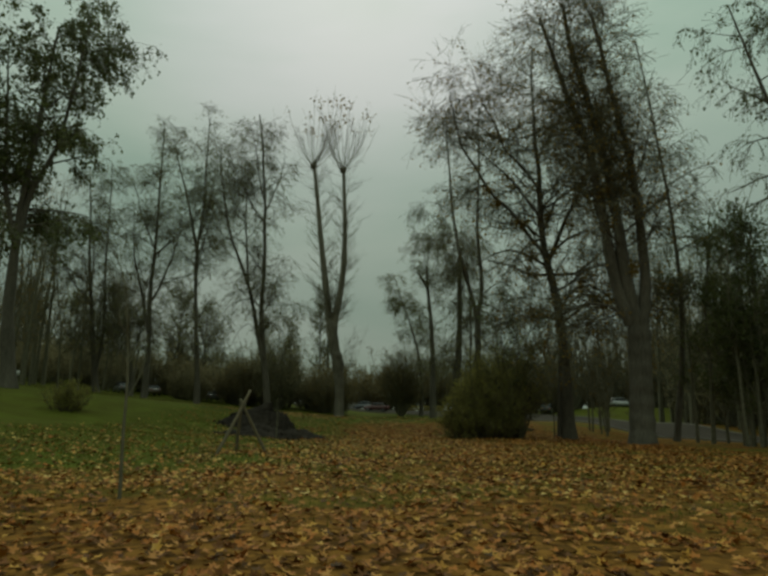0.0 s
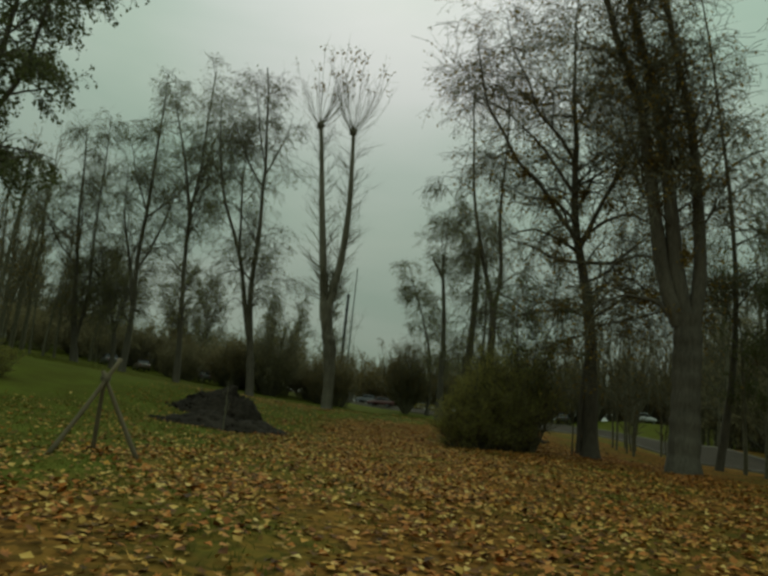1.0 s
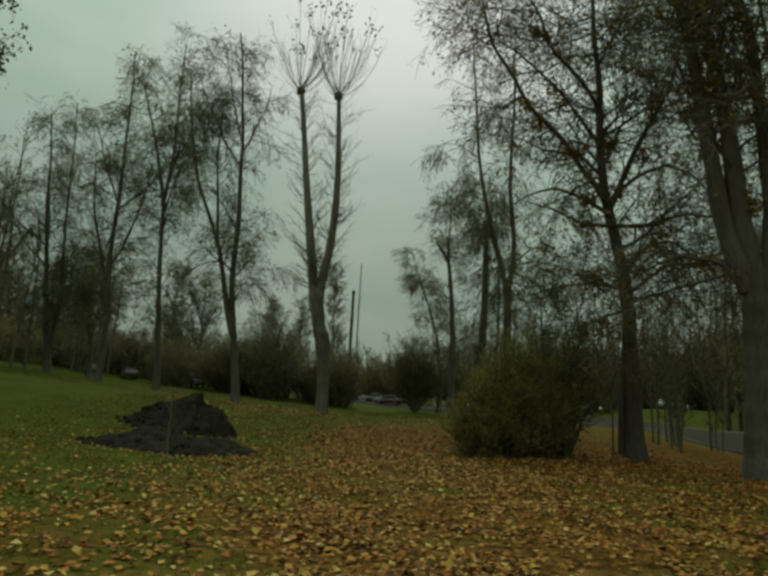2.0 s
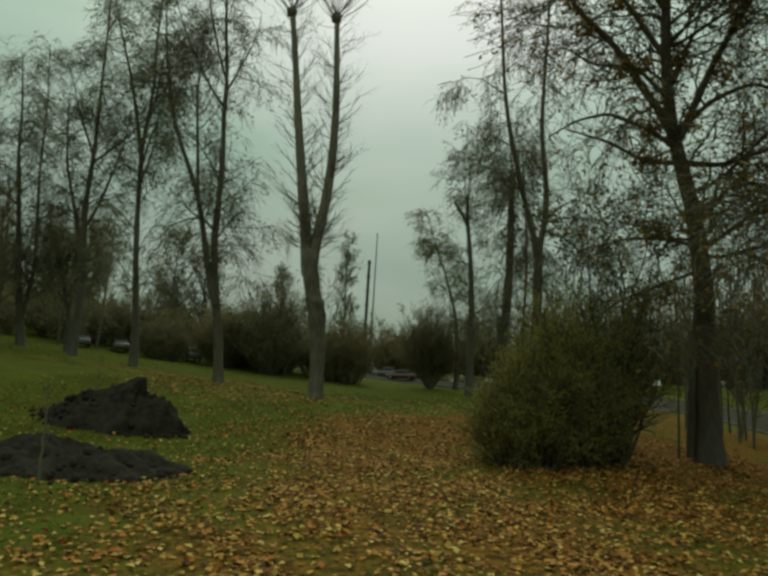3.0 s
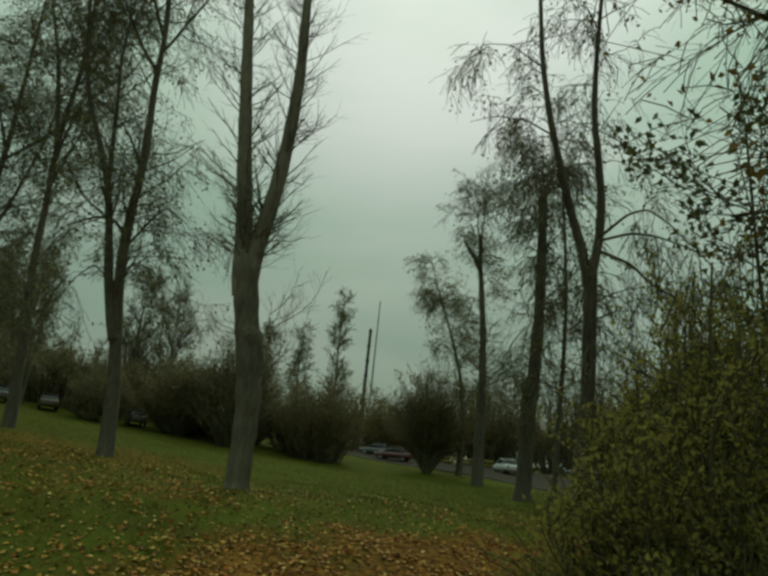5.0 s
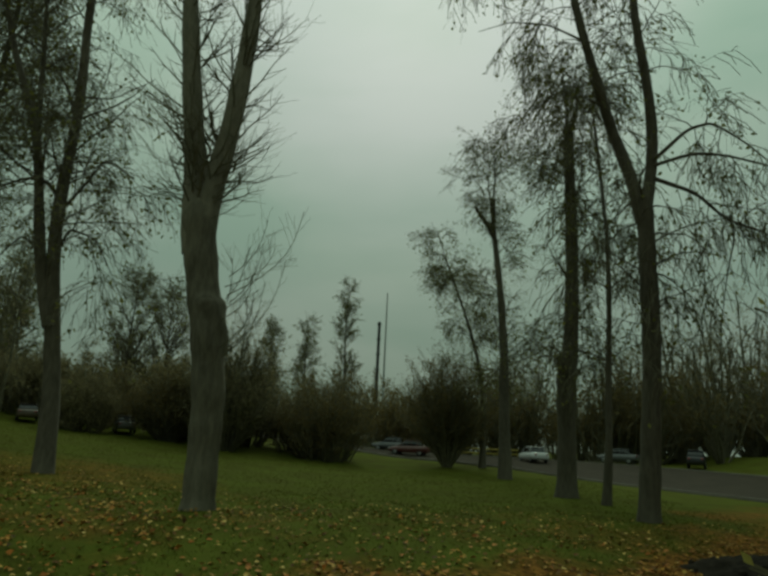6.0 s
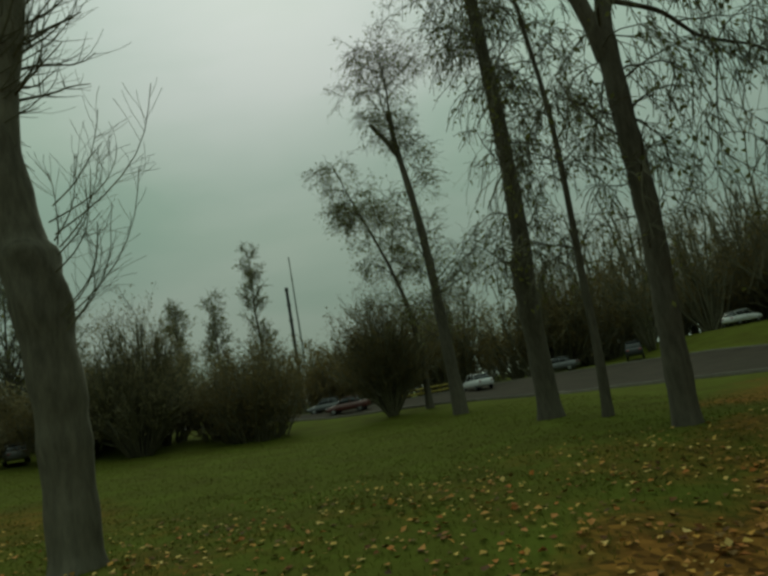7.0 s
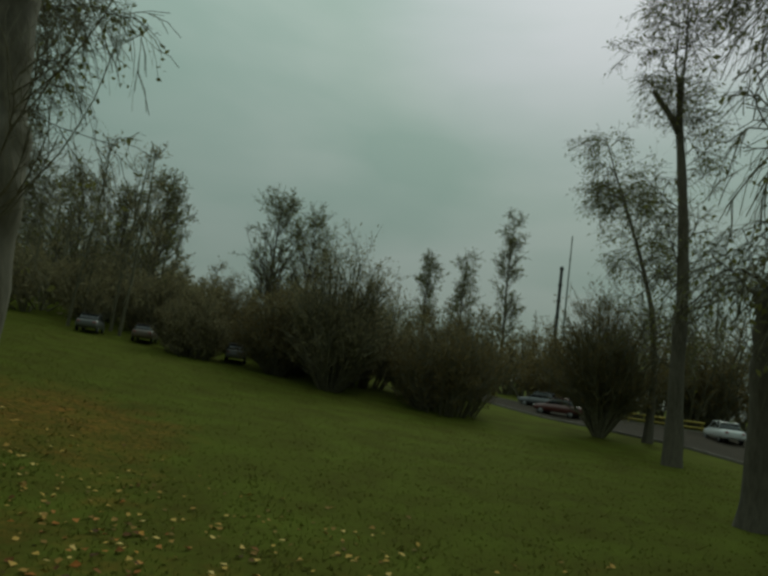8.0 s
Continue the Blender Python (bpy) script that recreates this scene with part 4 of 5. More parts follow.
# ---- shrubs ----
def shrub_lots(rng, radius, tall, stems, sub, leaves, size, spread=0.5, foot=0.3, clear=0.0, far=False, fall=0.5):
    """Many stems fanning up from a foot into a rounded head. Returns stem and leaf lots about the foot."""
    a = rng.uniform(0, 2 * np.pi, stems)
    q = np.sqrt(rng.uniform(0, 1, stems))
    start = np.stack([np.cos(a) * q * foot, np.sin(a) * q * foot, np.full(stems, -0.1)], -1)
    end = np.stack([np.cos(a) * q * radius, np.sin(a) * q * radius, tall * (1 - fall * q ** 2) * rng.uniform(0.6, 1.08 if far else 1.22, stems)], -1)
    k = 5 if far else 7
    t = np.linspace(0, 1, k)[None, :, None]
    bow = np.stack([end[:, 0], end[:, 1], end[:, 2] * 0], -1)[:, None] * (t ** 0.8 - t) * spread
    P = start[:, None] * (1 - t) + end[:, None] * t + bow + rng.normal(0, 0.03 * tall / 3, (stems, k, 3)) * np.minimum(t * 3, 1)
    R = np.full((stems, 1), 0.011 * tall) * np.linspace(1, 0.3, k)[None]
    low = clear / tall + (0.2 if far and foot < 0.25 * radius else 0.04)      # bare feet under the narrow-footed ones
    b2 = sprout(rng, P, R, sub, low, 1.0, tall * (0.26 if far else 0.20), 36, 0.3, 0.14, 3 if far else 4, 0.6)
    b3 = sprout(rng, *b2, 3 if far else 4, 0.2, 1.0, tall * 0.12, 36, 0.1, 0.16, 2 if far else 3, 0.6)
    fine = slips(rng, b2[0], np.maximum(b2[1], 0.008)) if far else tubes(b2[0], np.maximum(b2[1], 0.006), 3)
    wood = join([tubes(P, np.maximum(R, 0.008), 4 if far else 5), fine, slips(rng, b3[0], np.maximum(b3[1], 0.006))])
    at = np.concatenate([along(rng, b3[0], leaves * 2 // 3, 0.05 * size / 0.1), along(rng, b2[0], leaves // 3, 0.05 * size / 0.1)])
    at = at[at[:, 2] > 0.08 + clear]
    return wood, blades(rng, at, size, 0.24 if far else 0.5, -0.25)


def shrub(name, label, seed, x, y, radius, tall, stems, sub, leaves, size, leaf=BUSH_LEAF, wood=TWIG_DARK, group="", spread=0.5, foot=0.3, clear=0.0, fall=0.5):
    far = y > 80
    rng = np.random.default_rng(seed)
    top = new(name)
    top.location = (x, y, ground_at(x, y))
    tagged(top, label, "bush", group)
    w, l = shrub_lots(rng, radius, tall, stems, sub, leaves, size, spread, foot, clear, far, fall)
    tagged(part("stem_growth", mesh_of("stem_growth", *w, wood), top), kind="stuff")
    tagged(part("foliage", mesh_of("foliage", *l, leaf, True), top), kind="stuff")
    return top


shrub("bush", "large dense olive-brown bush beside the leafy way", 51, 7.3, 41.6, 2.15, 5.6, 84, 13, 34000, 0.09, foot=1.2, spread=0.4, fall=0.7)
shrub("bush", "smaller olive-brown bush at the leafy way's edge", 54, 6.0, 40.0, 1.85, 4.9, 74, 13, 32000, 0.09, foot=0.9, spread=0.45, fall=0.8)
ragged = shrub("bush", "ragged leafy bush with bare slanting stems", 52, 9.5, 42.7, 1.9, 7.0, 34, 10, 11000, 0.10, spread=0.3, foot=0.4, clear=1.8, fall=0.5)
for bend in ([(0, 0.3, -0.1), (-0.75, 0.35, 1.2), (-1.45, 0.4, 2.4), (-2.1, 0.3, 4.0)], [(0.1, 0.2, -0.1), (-0.45, 0.2, 1.3), (-0.95, 0.1, 2.6), (-1.2, 0.2, 4.4)],
             [(-0.15, 0.25, -0.1), (-1.1, 0.1, 1.0), (-1.7, 0.2, 1.9), (-2.7, 0.1, 3.0)]):
    part("stem", mesh_of("stem", *tubes(refine(bend, 10)[None], np.linspace(0.055, 0.02, 10)[None], 8), BARK), ragged, "bare slanting stem")
y = 43.6
tree("young_tree", "slender young tree with large dark leaves in the bush", 53,
     [stem(r0, g2(9.2, y, [(9.2, 0), (9.0, 2.5), (8.7, 5.5), (8.5, 9.0)]), 0.07, 0.02, y, 0.1)],
     [stem(r0, [(9.1, 1.5), (10.0, 4.0), (10.8, 6.5), (11.2, 8.6)], 0.05, 0.02, y, 0.1, flare=0)],
     {"from": 0.2, "n1": 22, "l1": 2.6, "a1": 52, "thick": 0.010, "gnarl": 0.18, "bend1": 0.3, "n2": 6, "l2": 0.9, "a2": 45, "bend2": 0.0, "n3": 4, "l3": 0.4, "bend3": 0.0, "leaves": 1900, "size": 0.19, "hang": 0.5},
     leaf=LEAF_DARK, group="")
for i, (x, y, rad, tall, leaf) in enumerate(((-17.9, 90.3, 3.7, 9.9, THICKET), (-23.8, 92.2, 3.5, 6.8, THICKET_RUST), (-9.9, 93.4, 3.9, 7.0, THICKET_RUST), (-30.6, 89.5, 2.7, 5.0, THICKET), (-35.5, 99.0, 3.6, 6.3, THICKET_RUST),
                                             (-42.0, 97.5, 3.8, 6.2, THICKET), (-13.2, 98, 3.6, 5.6, THICKET), (-25.0, 97, 4.2, 6.5, THICKET),
                                             (-48.5, 97, 4.0, 6.6, THICKET), (-19.0, 97.5, 3.8, 7.5, THICKET_RUST))):
    shrub("bush", ("rusty brown rounded bush at the lawn's edge" if leaf is THICKET_RUST else "dark bare-stemmed rounded bush at the lawn's edge"), 60 + i,
          x, y, rad, tall, 70, 12, 9500, 0.30, leaf, TWIG, group="bushes along the lawn", spread=0.8, foot=(0.20 if y < 93 and -25 < x < -15 else 0.62) * rad)
for i, (x, y, rad, tall) in enumerate(((0.5, 96.0, 3.5, 9.6),)):
    shrub("bush", "dark tree-like bush with bare lower stems", 160 + i, x, y, rad, tall, 64, 13, 13000, 0.25, THICKET_RUST, TWIG, group="bushes along the lawn", spread=-0.5, foot=0.25, clear=1.0)
shrub("bush", "low yellowish bush on the grassy bank", 81, -18.6, 33.6, 1.6, 1.8, 50, 8, 5000, 0.09, BUSH_LEAF, spread=0.6, foot=0.6)


# ---- far woods and thickets ----
def woods(name, label, seed, spots, tall, mat, leaf_n, leaf_size, low=0.2):
    """Many slim trees in one mesh: trunks with branches, and a mesh of twig clumps."""
    rng = np.random.default_rng(seed)
    lots, twigs = [], []
    for x, y in spots:
        h = tall * rng.uniform(0.6, 1.15) * (0.45 if 4.5 - 0.92 * (y - 48) < x < -20 and y > 90 else 1.0)     # younger growth behind the lawn
        k = 7
        t = np.linspace(0, 1, k)
        P = np.stack([x + rng.normal(0, 0.25, k).cumsum() * t, y + rng.normal(0, 0.25, k).cumsum() * t, ground_at(x, y) - 0.2 + h * t], -1)[None]
        R = (h * 0.010 * np.linspace(1, 0.2, k))[None]
        b1 = sprout(rng, P, R, 18, low, 1, h * 0.20, 40, 0.6, 0.12, 4, 0.5, shape=lambda s: 1.3 - s)
        b2 = sprout(rng, *b1, 5, 0.2, 1, h * 0.08, 40, 0.3, 0.15, 3, 0.6)
        lots += [tubes(P, R, 6), tubes(b1[0], np.maximum(b1[1], 0.02), 3), slips(rng, b2[0], np.maximum(b2[1], 0.016))]
        if leaf_n:
            twigs.append(blades(rng, along(rng, b2[0], leaf_n, 0.25), leaf_size, 0.25, -0.5))
    top = part(name, mesh_of(name, *join(lots), TWIG))
    tagged(top, label, "woods", kind="stuff")
    if twigs:
        tagged(part("crowns", mesh_of("crowns", *join(twigs), mat, True), top), kind="stuff")


def scatter(rng, n, box, keep=None):
    out = []
    while len(out) < n:
        x, y = rng.uniform(box[0], box[1]), rng.uniform(box[2], box[3])
        if keep is None or keep(x, y):
            out.append((x, y))
    return out


rw = np.random.default_rng(70)
woods("west_woods", "dark leafless woods on the bank behind the poplars", 71,
      scatter(rw, 140, (-110, -24, 72, 145), lambda x, y: y > 78 - 0.45 * (x + 24) * (x > -50) + 12 * (x <= -50) - 0.25 * (x + 50) * (x <= -50) + (24 if x > -38 else 0)), 16, THICKET, 260, 0.42)
woods("bank_woods", "tall dark woods at the foot of the bank", 78, scatter(rw, 34, (-90, -42, 44, 84), lambda x, y: x < -40 - 0.2 * abs(y - 70)), 24, THICKET, 300, 0.40)
woods("bank_copse", "close dark leafless trees on the western bank", 82, scatter(rw, 20, (-50, -36, 56, 77)), 18, LEAF_BROWN, 300, 0.26)
woods("far_woods", "distant leafless treeline behind the road", 72, scatter(rw, 76, (-130, 150, 150, 230)), 13, THICKET, 110, 0.8)
woods("east_woods", "dark leafless woods east of the road", 73,
      scatter(rw, 100, (36, 90, 30, 150), lambda x, y: x > 39 + 0.05 * abs(y - 60) and not (30 < x < 50 and 92 < y < 114)), 24, THICKET, 200, 0.52)
woods("east_copse", "tall close dark trees beyond the road", 83, scatter(rw, 70, (37, 58, 54, 98)), 23, THICKET, 400, 0.42, 0.08)
woods("roadside_copse", "thin young trees standing close beside the road", 74, scatter(rw, 14, (17, 23, 52, 60)), 9, LEAF_BROWN, 25, 0.22)

woods("roadside_grove", "close dark leafy trees on the near side of the road", 84, scatter(np.random.default_rng(85), 20, (22.5, 29, 30, 45), lambda x, y: x < 36.5 - 0.2 * y), 14.5, LEAF_DARK, 1500, 0.32, 0.16)


def undergrowth(name, label, seed, spots, tall, rad, mat):
    rng = np.random.default_rng(seed)
    lots, leaves = [], []
    for x, y in spots:
        s = rng.uniform(0.6, 1.2)
        w, l = shrub_lots(rng, rad * s, tall * s, 13, 5, 720, 0.60, 0.9, 0.6, 0.0, True)
        o = np.array([x, y, ground_at(x, y)])
        lots.append((w[0] + o, w[1])), leaves.append((l[0] + o, l[1]))
    top = part(name, mesh_of(name, *join(lots), TWIG))
    tagged(top, label, "thicket", kind="stuff")
    tagged(part("thicket_foliage", mesh_of("foliage", *join(leaves), mat, True), top), kind="stuff")


undergrowth("west_thicket", "dark brown thicket along the grassy bank", 75,
            scatter(rw, 92, (-95, -22, 78, 130), lambda x, y: 97 + 1.2 * min(0, x + 36) < y < 112 - 0.30 * (x + 22)), 6.2, 4.2, THICKET)
undergrowth("north_thicket", "brown thicket beyond the road", 76, scatter(rw, 80, (-50, 62, 121, 146), lambda x, y: y > 121 + 0.1 * max(0, -x) and (x > -6 or y > 134)), 11, 5, THICKET_RUST)
undergrowth("northeast_thicket", "tall brown thicket beyond the bend of the road", 79, scatter(rw, 44, (30, 85, 116, 146), lambda x, y: x > 48 or y > 126), 19, 6, THICKET_RUST)
undergrowth("east_thicket", "dark thicket beside the road", 77, scatter(rw, 36, (41, 66, 30, 118), lambda x, y: not (x < 50 and y > 96)), 10, 4.5, THICKET)
undergrowth("roadside_thicket", "brown thicket behind the parked cars", 179, scatter(rw, 15, (3, 30, 119, 125)), 12, 4.4, THICKET_RUST)
undergrowth("verge_thicket", "low brown thicket beyond the parked cars", 181, scatter(np.random.default_rng(182), 10, (-16, 2, 116, 120)), 8.5, 3.8, THICKET_RUST)
undergrowth("bend_thicket", "tall dark thicket in the bend of the road", 178, scatter(rw, 22, (29, 60, 84, 126), lambda x, y: x > 29 + max(0, 96 - y) * 0.3 and not (x < 48 and y < 117)), 14, 4.5, THICKET_RUST)

# single far trees that stand over the bushes
FAR = {"from": 0.15, "n1": 40, "l1": 3.6, "a1": 48, "bend1": 0.6, "n2": 7, "l2": 1.6, "a2": 42, "bend2": 0.2, "n3": 5, "l3": 0.8, "bend3": 0.0, "leaves": 3000, "size": 0.26, "fine": 0.014,
       "shape": lambda t: 0.35 + 1.0 * np.sin(np.pi * np.clip(t, 0, 1) ** 0.7)}
for i, (nm, lab, x, y, tall, rad, opts) in enumerate((
        ("far_birch", "slim pale leafy tree standing over the far bushes", -20.3, 151, 31.0, 0.30, dict(l1=3.6, n1=70, leaves=3000, shape=lambda t: 1.4 - t)),
        ("far_tree", "rounded half-leafy tree behind the bushes", -42.5, 116, 22.0, 0.34, dict(l1=5.2, n1=70, leaves=3000)),
        ("far_tree", "rounded half-leafy tree behind the bushes", -38.0, 118, 20.0, 0.30, dict(l1=5.0, n1=64, leaves=2600)),
        ("far_tree", "bare upright tree over the far thicket", -27.2, 150, 23.4, 0.28, dict(l1=3.6, n1=56, shape=lambda t: 1.3 - 0.9 * t)),
        ("far_tree", "bare upright tree over the far thicket", -34.4, 152, 23.0, 0.28, dict(l1=3.8, n1=56, shape=lambda t: 1.3 - 0.9 * t)),
        ("far_tree", "tall half-leafy tree on the bank", -50.5, 104, 21.0, 0.30, dict(l1=3.8, n1=50)),
        ("far_tree", "tall half-leafy tree on the bank", -57.0, 105, 19.5, 0.30, dict(l1=4.0, n1=50)),
        ("far_tree", "tall half-leafy tree on the bank", -65.0, 105, 21.5, 0.32, dict(l1=4.2, n1=50)))):
    tree(nm, lab, 80 + i, [stem(r0, g2(x, y, [(x, 0), (x + 0.3, tall * 0.3), (x - 0.2, tall * 0.65), (x, tall)]), rad, 0.04, y, 0.3)], [],
         dict(FAR, **opts), leaf=LEAF_OLIVE, group="far trees")


# ---- soil heaps ----
def soil_heap(label, seed, x, y, rx, ry, tall, turn, skew=0.0):
    rng = np.random.default_rng(seed)
    n, m = 72, 30
    a = np.linspace(0, 2 * np.pi, n, endpoint=False)
    V = [(0.0, 0.0, 1.0)]
    for j in range(1, m + 1):
        q = j / m
        for i, t in enumerate(a):
            edge = 1 + 0.22 * noise.noise(Vector((math.cos(t) * 1.5 + seed, math.sin(t) * 1.5, 0.3))) + 0.13 * noise.noise(Vector((math.cos(t) * 5, math.sin(t) * 5, seed)))
            h = (1 - q ** 1.5) * (1 + 0.5 * noise.noise(Vector((math.cos(t) * q * 2.2, math.sin(t) * q * 2.2, seed + 5.0)))) + 0.16 * noise.noise(Vector((math.cos(t) * q * 7, math.sin(t) * q * 7, seed))) + 0.09 * noise.noise(Vector((math.cos(t) * q * 17, math.sin(t) * q * 17, seed)))
            V.append((math.cos(t) * q * edge, math.sin(t) * q * edge, max(h, -0.02) if q < 1 else -0.12))
    F = [(0, 1 + i, 1 + (i + 1) % n) for i in range(n)]
    for j in range(m - 1):
        b, c = 1 + j * n, 1 + (j + 1) * n
        for i in range(n):
            i2 = (i + 1) % n
            F += [(b + i, c + i, c + i2), (b + i, c + i2, b + i2)]
    V = np.array(V)
    c, s = math.cos(turn), math.sin(turn)
    lx, ly = V[:, 0] * rx + skew * rx * V[:, 2], V[:, 1] * ry
    X, Y = x + lx * c - ly * s, y + lx * s + ly * c
    Z = V[:, 2] * tall + height(X, Y)
    o = np.array([x, y, ground_at(x, y)])
    ob = part("soil_mound", mesh_of("soil_mound", np.stack([X, Y, Z], -1) - o, np.array(F), SOIL))
    ob.location = o
    tagged(ob, label, "soil heap", "soil heaps")
    # clods on and round the heap
    cl = []
    for _ in range(150):
        bm = bmesh.new()
        bmesh.ops.create_icosphere(bm, subdivisions=1, radius=rng.uniform(0.03, 0.13))
        t, q = rng.uniform(0, 2 * np.pi), math.sqrt(rng.uniform(0.1, 1.25))
        lx, ly = math.cos(t) * q * rx, math.sin(t) * q * ry
        px, py = x + lx * c - ly * s, y + lx * s + ly * c
        pz = ground_at(px, py) + max(0, tall * (1 - min(q, 1) ** 1.5) * 0.85) + 0.01
        v = np.array([(p.co * (1 + 0.4 * noise.noise(p.co * 30 + Vector((px, py, 0)))))[:] for p in bm.verts]) + np.array([px, py, pz]) - o
        cl.append((v, np.array([[w.index for w in f.verts] for f in bm.faces])))
        bm.free()
    tagged(part("loose_soil", mesh_of("loose_soil", *join(cl), SOIL, True), ob), kind="stuff")


soil_heap("dark heap of freshly dug soil on the lawn", 2, -8.35, 38.9, 2.55, 1.7, 1.45, 0.12, 0.36)
soil_heap("low dark spread of dug soil on the lawn", 4, -6.0, 32.5, 2.8, 1.8, 0.70, 0.12)
soil_heap("low dark spread of dug soil under the trees", 7, 10.1, 53.2, 2.5, 1.7, 0.55, 0.1)


# ---- tripod and saplings ----
def pole(a, b, r0_, r1_, name, parent, mat=POLE_WOOD, label=""):
    rng = np.random.default_rng(int(abs(a[0] * 100 + b[1] * 10)))
    P = refine([a, [(p + q) / 2 + rng.normal(0, 0.012) for p, q in zip(a, b)], b], 9)
    v, f = tubes(P[None], np.linspace(r0_, r1_, 9)[None], 9)
    n = len(v)
    bm = bmesh.new()
    vs = [bm.verts.new(p) for p in v]
    for q in f:
        bm.faces.new([vs[i] for i in q])
    bm.faces.new(vs[:9][::-1]), bm.faces.new(vs[n - 9:])
    return part(name, bm_mesh(name, bm, mat), parent, label)


def tripod():
    x, y = -3.3, 15.8
    z = ground_at(x, y)
    top = new("pole_tripod")
    top.location = (x, y, z)
    tagged(top, "three weathered wooden poles leaned together as a tripod", "tripod")
    for ax, ay, bx, by, h in ((-0.68, -0.30, 0.10, 0.48, 1.97), (0.72, 0.70, -0.17, 0.31, 1.68), (-0.35, 0.85, -0.12, 0.36, 1.63)):
        pole((ax, ay, ground_at(x + ax, y + ay) - z - 0.03), (bx, by, h), 0.052, 0.042, "pole", top)
    loops = []
    for k in range(3):
        a = np.linspace(0, 2 * np.pi, 13)
        loops.append(tubes(np.stack([-0.10 + 0.10 * np.cos(a), 0.36 + 0.10 * np.sin(a), 1.49 + 0.03 * k + 0.02 * np.sin(a * 2)], -1)[None], np.full((1, 13), 0.011), 5))
    part("rope_binding", mesh_of("rope", *join(loops), TWIG_PALE), top, "frayed rope binding")


tripod()


def sapling(label, seed, x, y, tall, lean, r=0.022, twigs=14):
    rng = np.random.default_rng(seed)
    z = ground_at(x, y)
    top = new("sapling")
    top.location = (x, y, z)
    tagged(top, label, "sapling", "saplings")
    P = refine([(0, 0, -0.1), (lean * 0.2, 0, tall * 0.4), (lean * 0.5, 0.03, tall * 0.75), (lean, 0, tall)], 12)
    P[1:] += rng.normal(0, 0.012, (11, 3))
    R = np.linspace(r, r * 0.3, 12)
    part("trunk", mesh_of("trunk", *tubes(P[None], R[None], 8), TWIG), top)
    b = sprout(rng, P[None], R[None], twigs, 0.35, 1, tall * 0.22, 38, 0.5, 0.08, 5, 0.5)
    b2 = sprout(rng, *b, 3, 0.3, 1, tall * 0.08, 36, 0.3, 0.1, 4, 0.6)
    tagged(part("twig_growth", mesh_of("twigs", *join([tubes(b[0], np.maximum(b[1], 0.005), 4), tubes(b2[0], np.maximum(b2[1], 0.004), 3)]), TWIG), top), kind="stuff")
    return top


sapling("thin bare sapling rising from leaf-strewn ground", 91, -2.3, 5.3, 3.2, -0.25, 0.032)
sapling("thin bare sapling planted by a soil heap", 93, -5.2, 30.5, 2.2, -0.05, 0.034, 7)
sapling("short bare sapling behind the soil heaps", 92, -10.0, 40.6, 1.8, 0.04, 0.03, 6)
sapling("thin bare sapling beside the leafy way", 94, 12.9, 46.0, 5.2, 0.05, 0.06)


# ---- masts beyond the woods ----
def mast(label, x, y, top_z, r_low, r_high, mat, rings):
    z = ground_at(x, y)
    top = new("mast")
    top.location = (x, y, z)
    tagged(top, label, "mast", "masts")
    h = top_z - z
    part("shaft", mesh_of("shaft", *tubes(np.array([[0, 0, t * h] for t in np.linspace(0, 1, 12)])[None], np.linspace(r_low, r_high, 12)[None], 16), mat), top)
    for i in range(rings):
        c = h * (0.98 - 0.13 * i)
        r = r_high + (r_low - r_high) * (1 - c / h)
        part("collar", mesh_of("collar", *tubes(np.array([[0, 0, c - 0.5], [0, 0, c - 0.45], [0, 0, c + 0.45], [0, 0, c + 0.5]])[None],
                                                 np.array([[r, r * 1.35, r * 1.35, r * 0.9]]), 16), mat), top)
    part("base", mesh_of("base", *tubes(np.array([[0, 0, -0.5], [0, 0, 1.5], [0, 0, 1.6], [0, 0, 1.7]])[None], np.array([[r_low * 2, r_low * 2, r_low * 1.6, r_low]]), 16), KERB), top)


mast("dark slender chimney mast above the far woods", -45.5, 360, 64.5, 0.95, 0.75, STEEL, 4)
mast("tall thin pale mast above the far woods", -42.0, 360, 80.0, 0.7, 0.28, STEEL_PALE, 2)


# ---- parked cars ----
def loft(sections, mat, name, parent, label=""):
    """A closed skin through cross-sections along x, each a list of (y, z)."""
    bm = bmesh.new()
    rings = [[bm.verts.new((x, y, z)) for y, z in ring] for x, ring in sections]
    k = len(rings[0])
    for a, b in zip(rings, rings[1:]):
        for i in range(k):
            bm.faces.new((a[i], a[(i + 1) % k], b[(i + 1) % k], b[i]))
    bm.faces.new(rings[0][::-1]), bm.faces.new(rings[-1])
    bmesh.ops.recalc_face_normals(bm, faces=bm.faces)
    return part(name, bm_mesh(name, bm, mat), parent, label)


def ring(w, z0, z1, tuck=0.9):
    r = 0.10
    return [(-w * 0.9, z0), (w * 0.9, z0), (w, z0 + r), (w, (z0 + z1) / 2), (w * tuck, z1 - 0.03), (w * tuck * 0.93, z1), (-w * tuck * 0.93, z1), (-w * tuck, z1 - 0.03), (-w, (z0 + z1) / 2), (-w, z0 + r)]


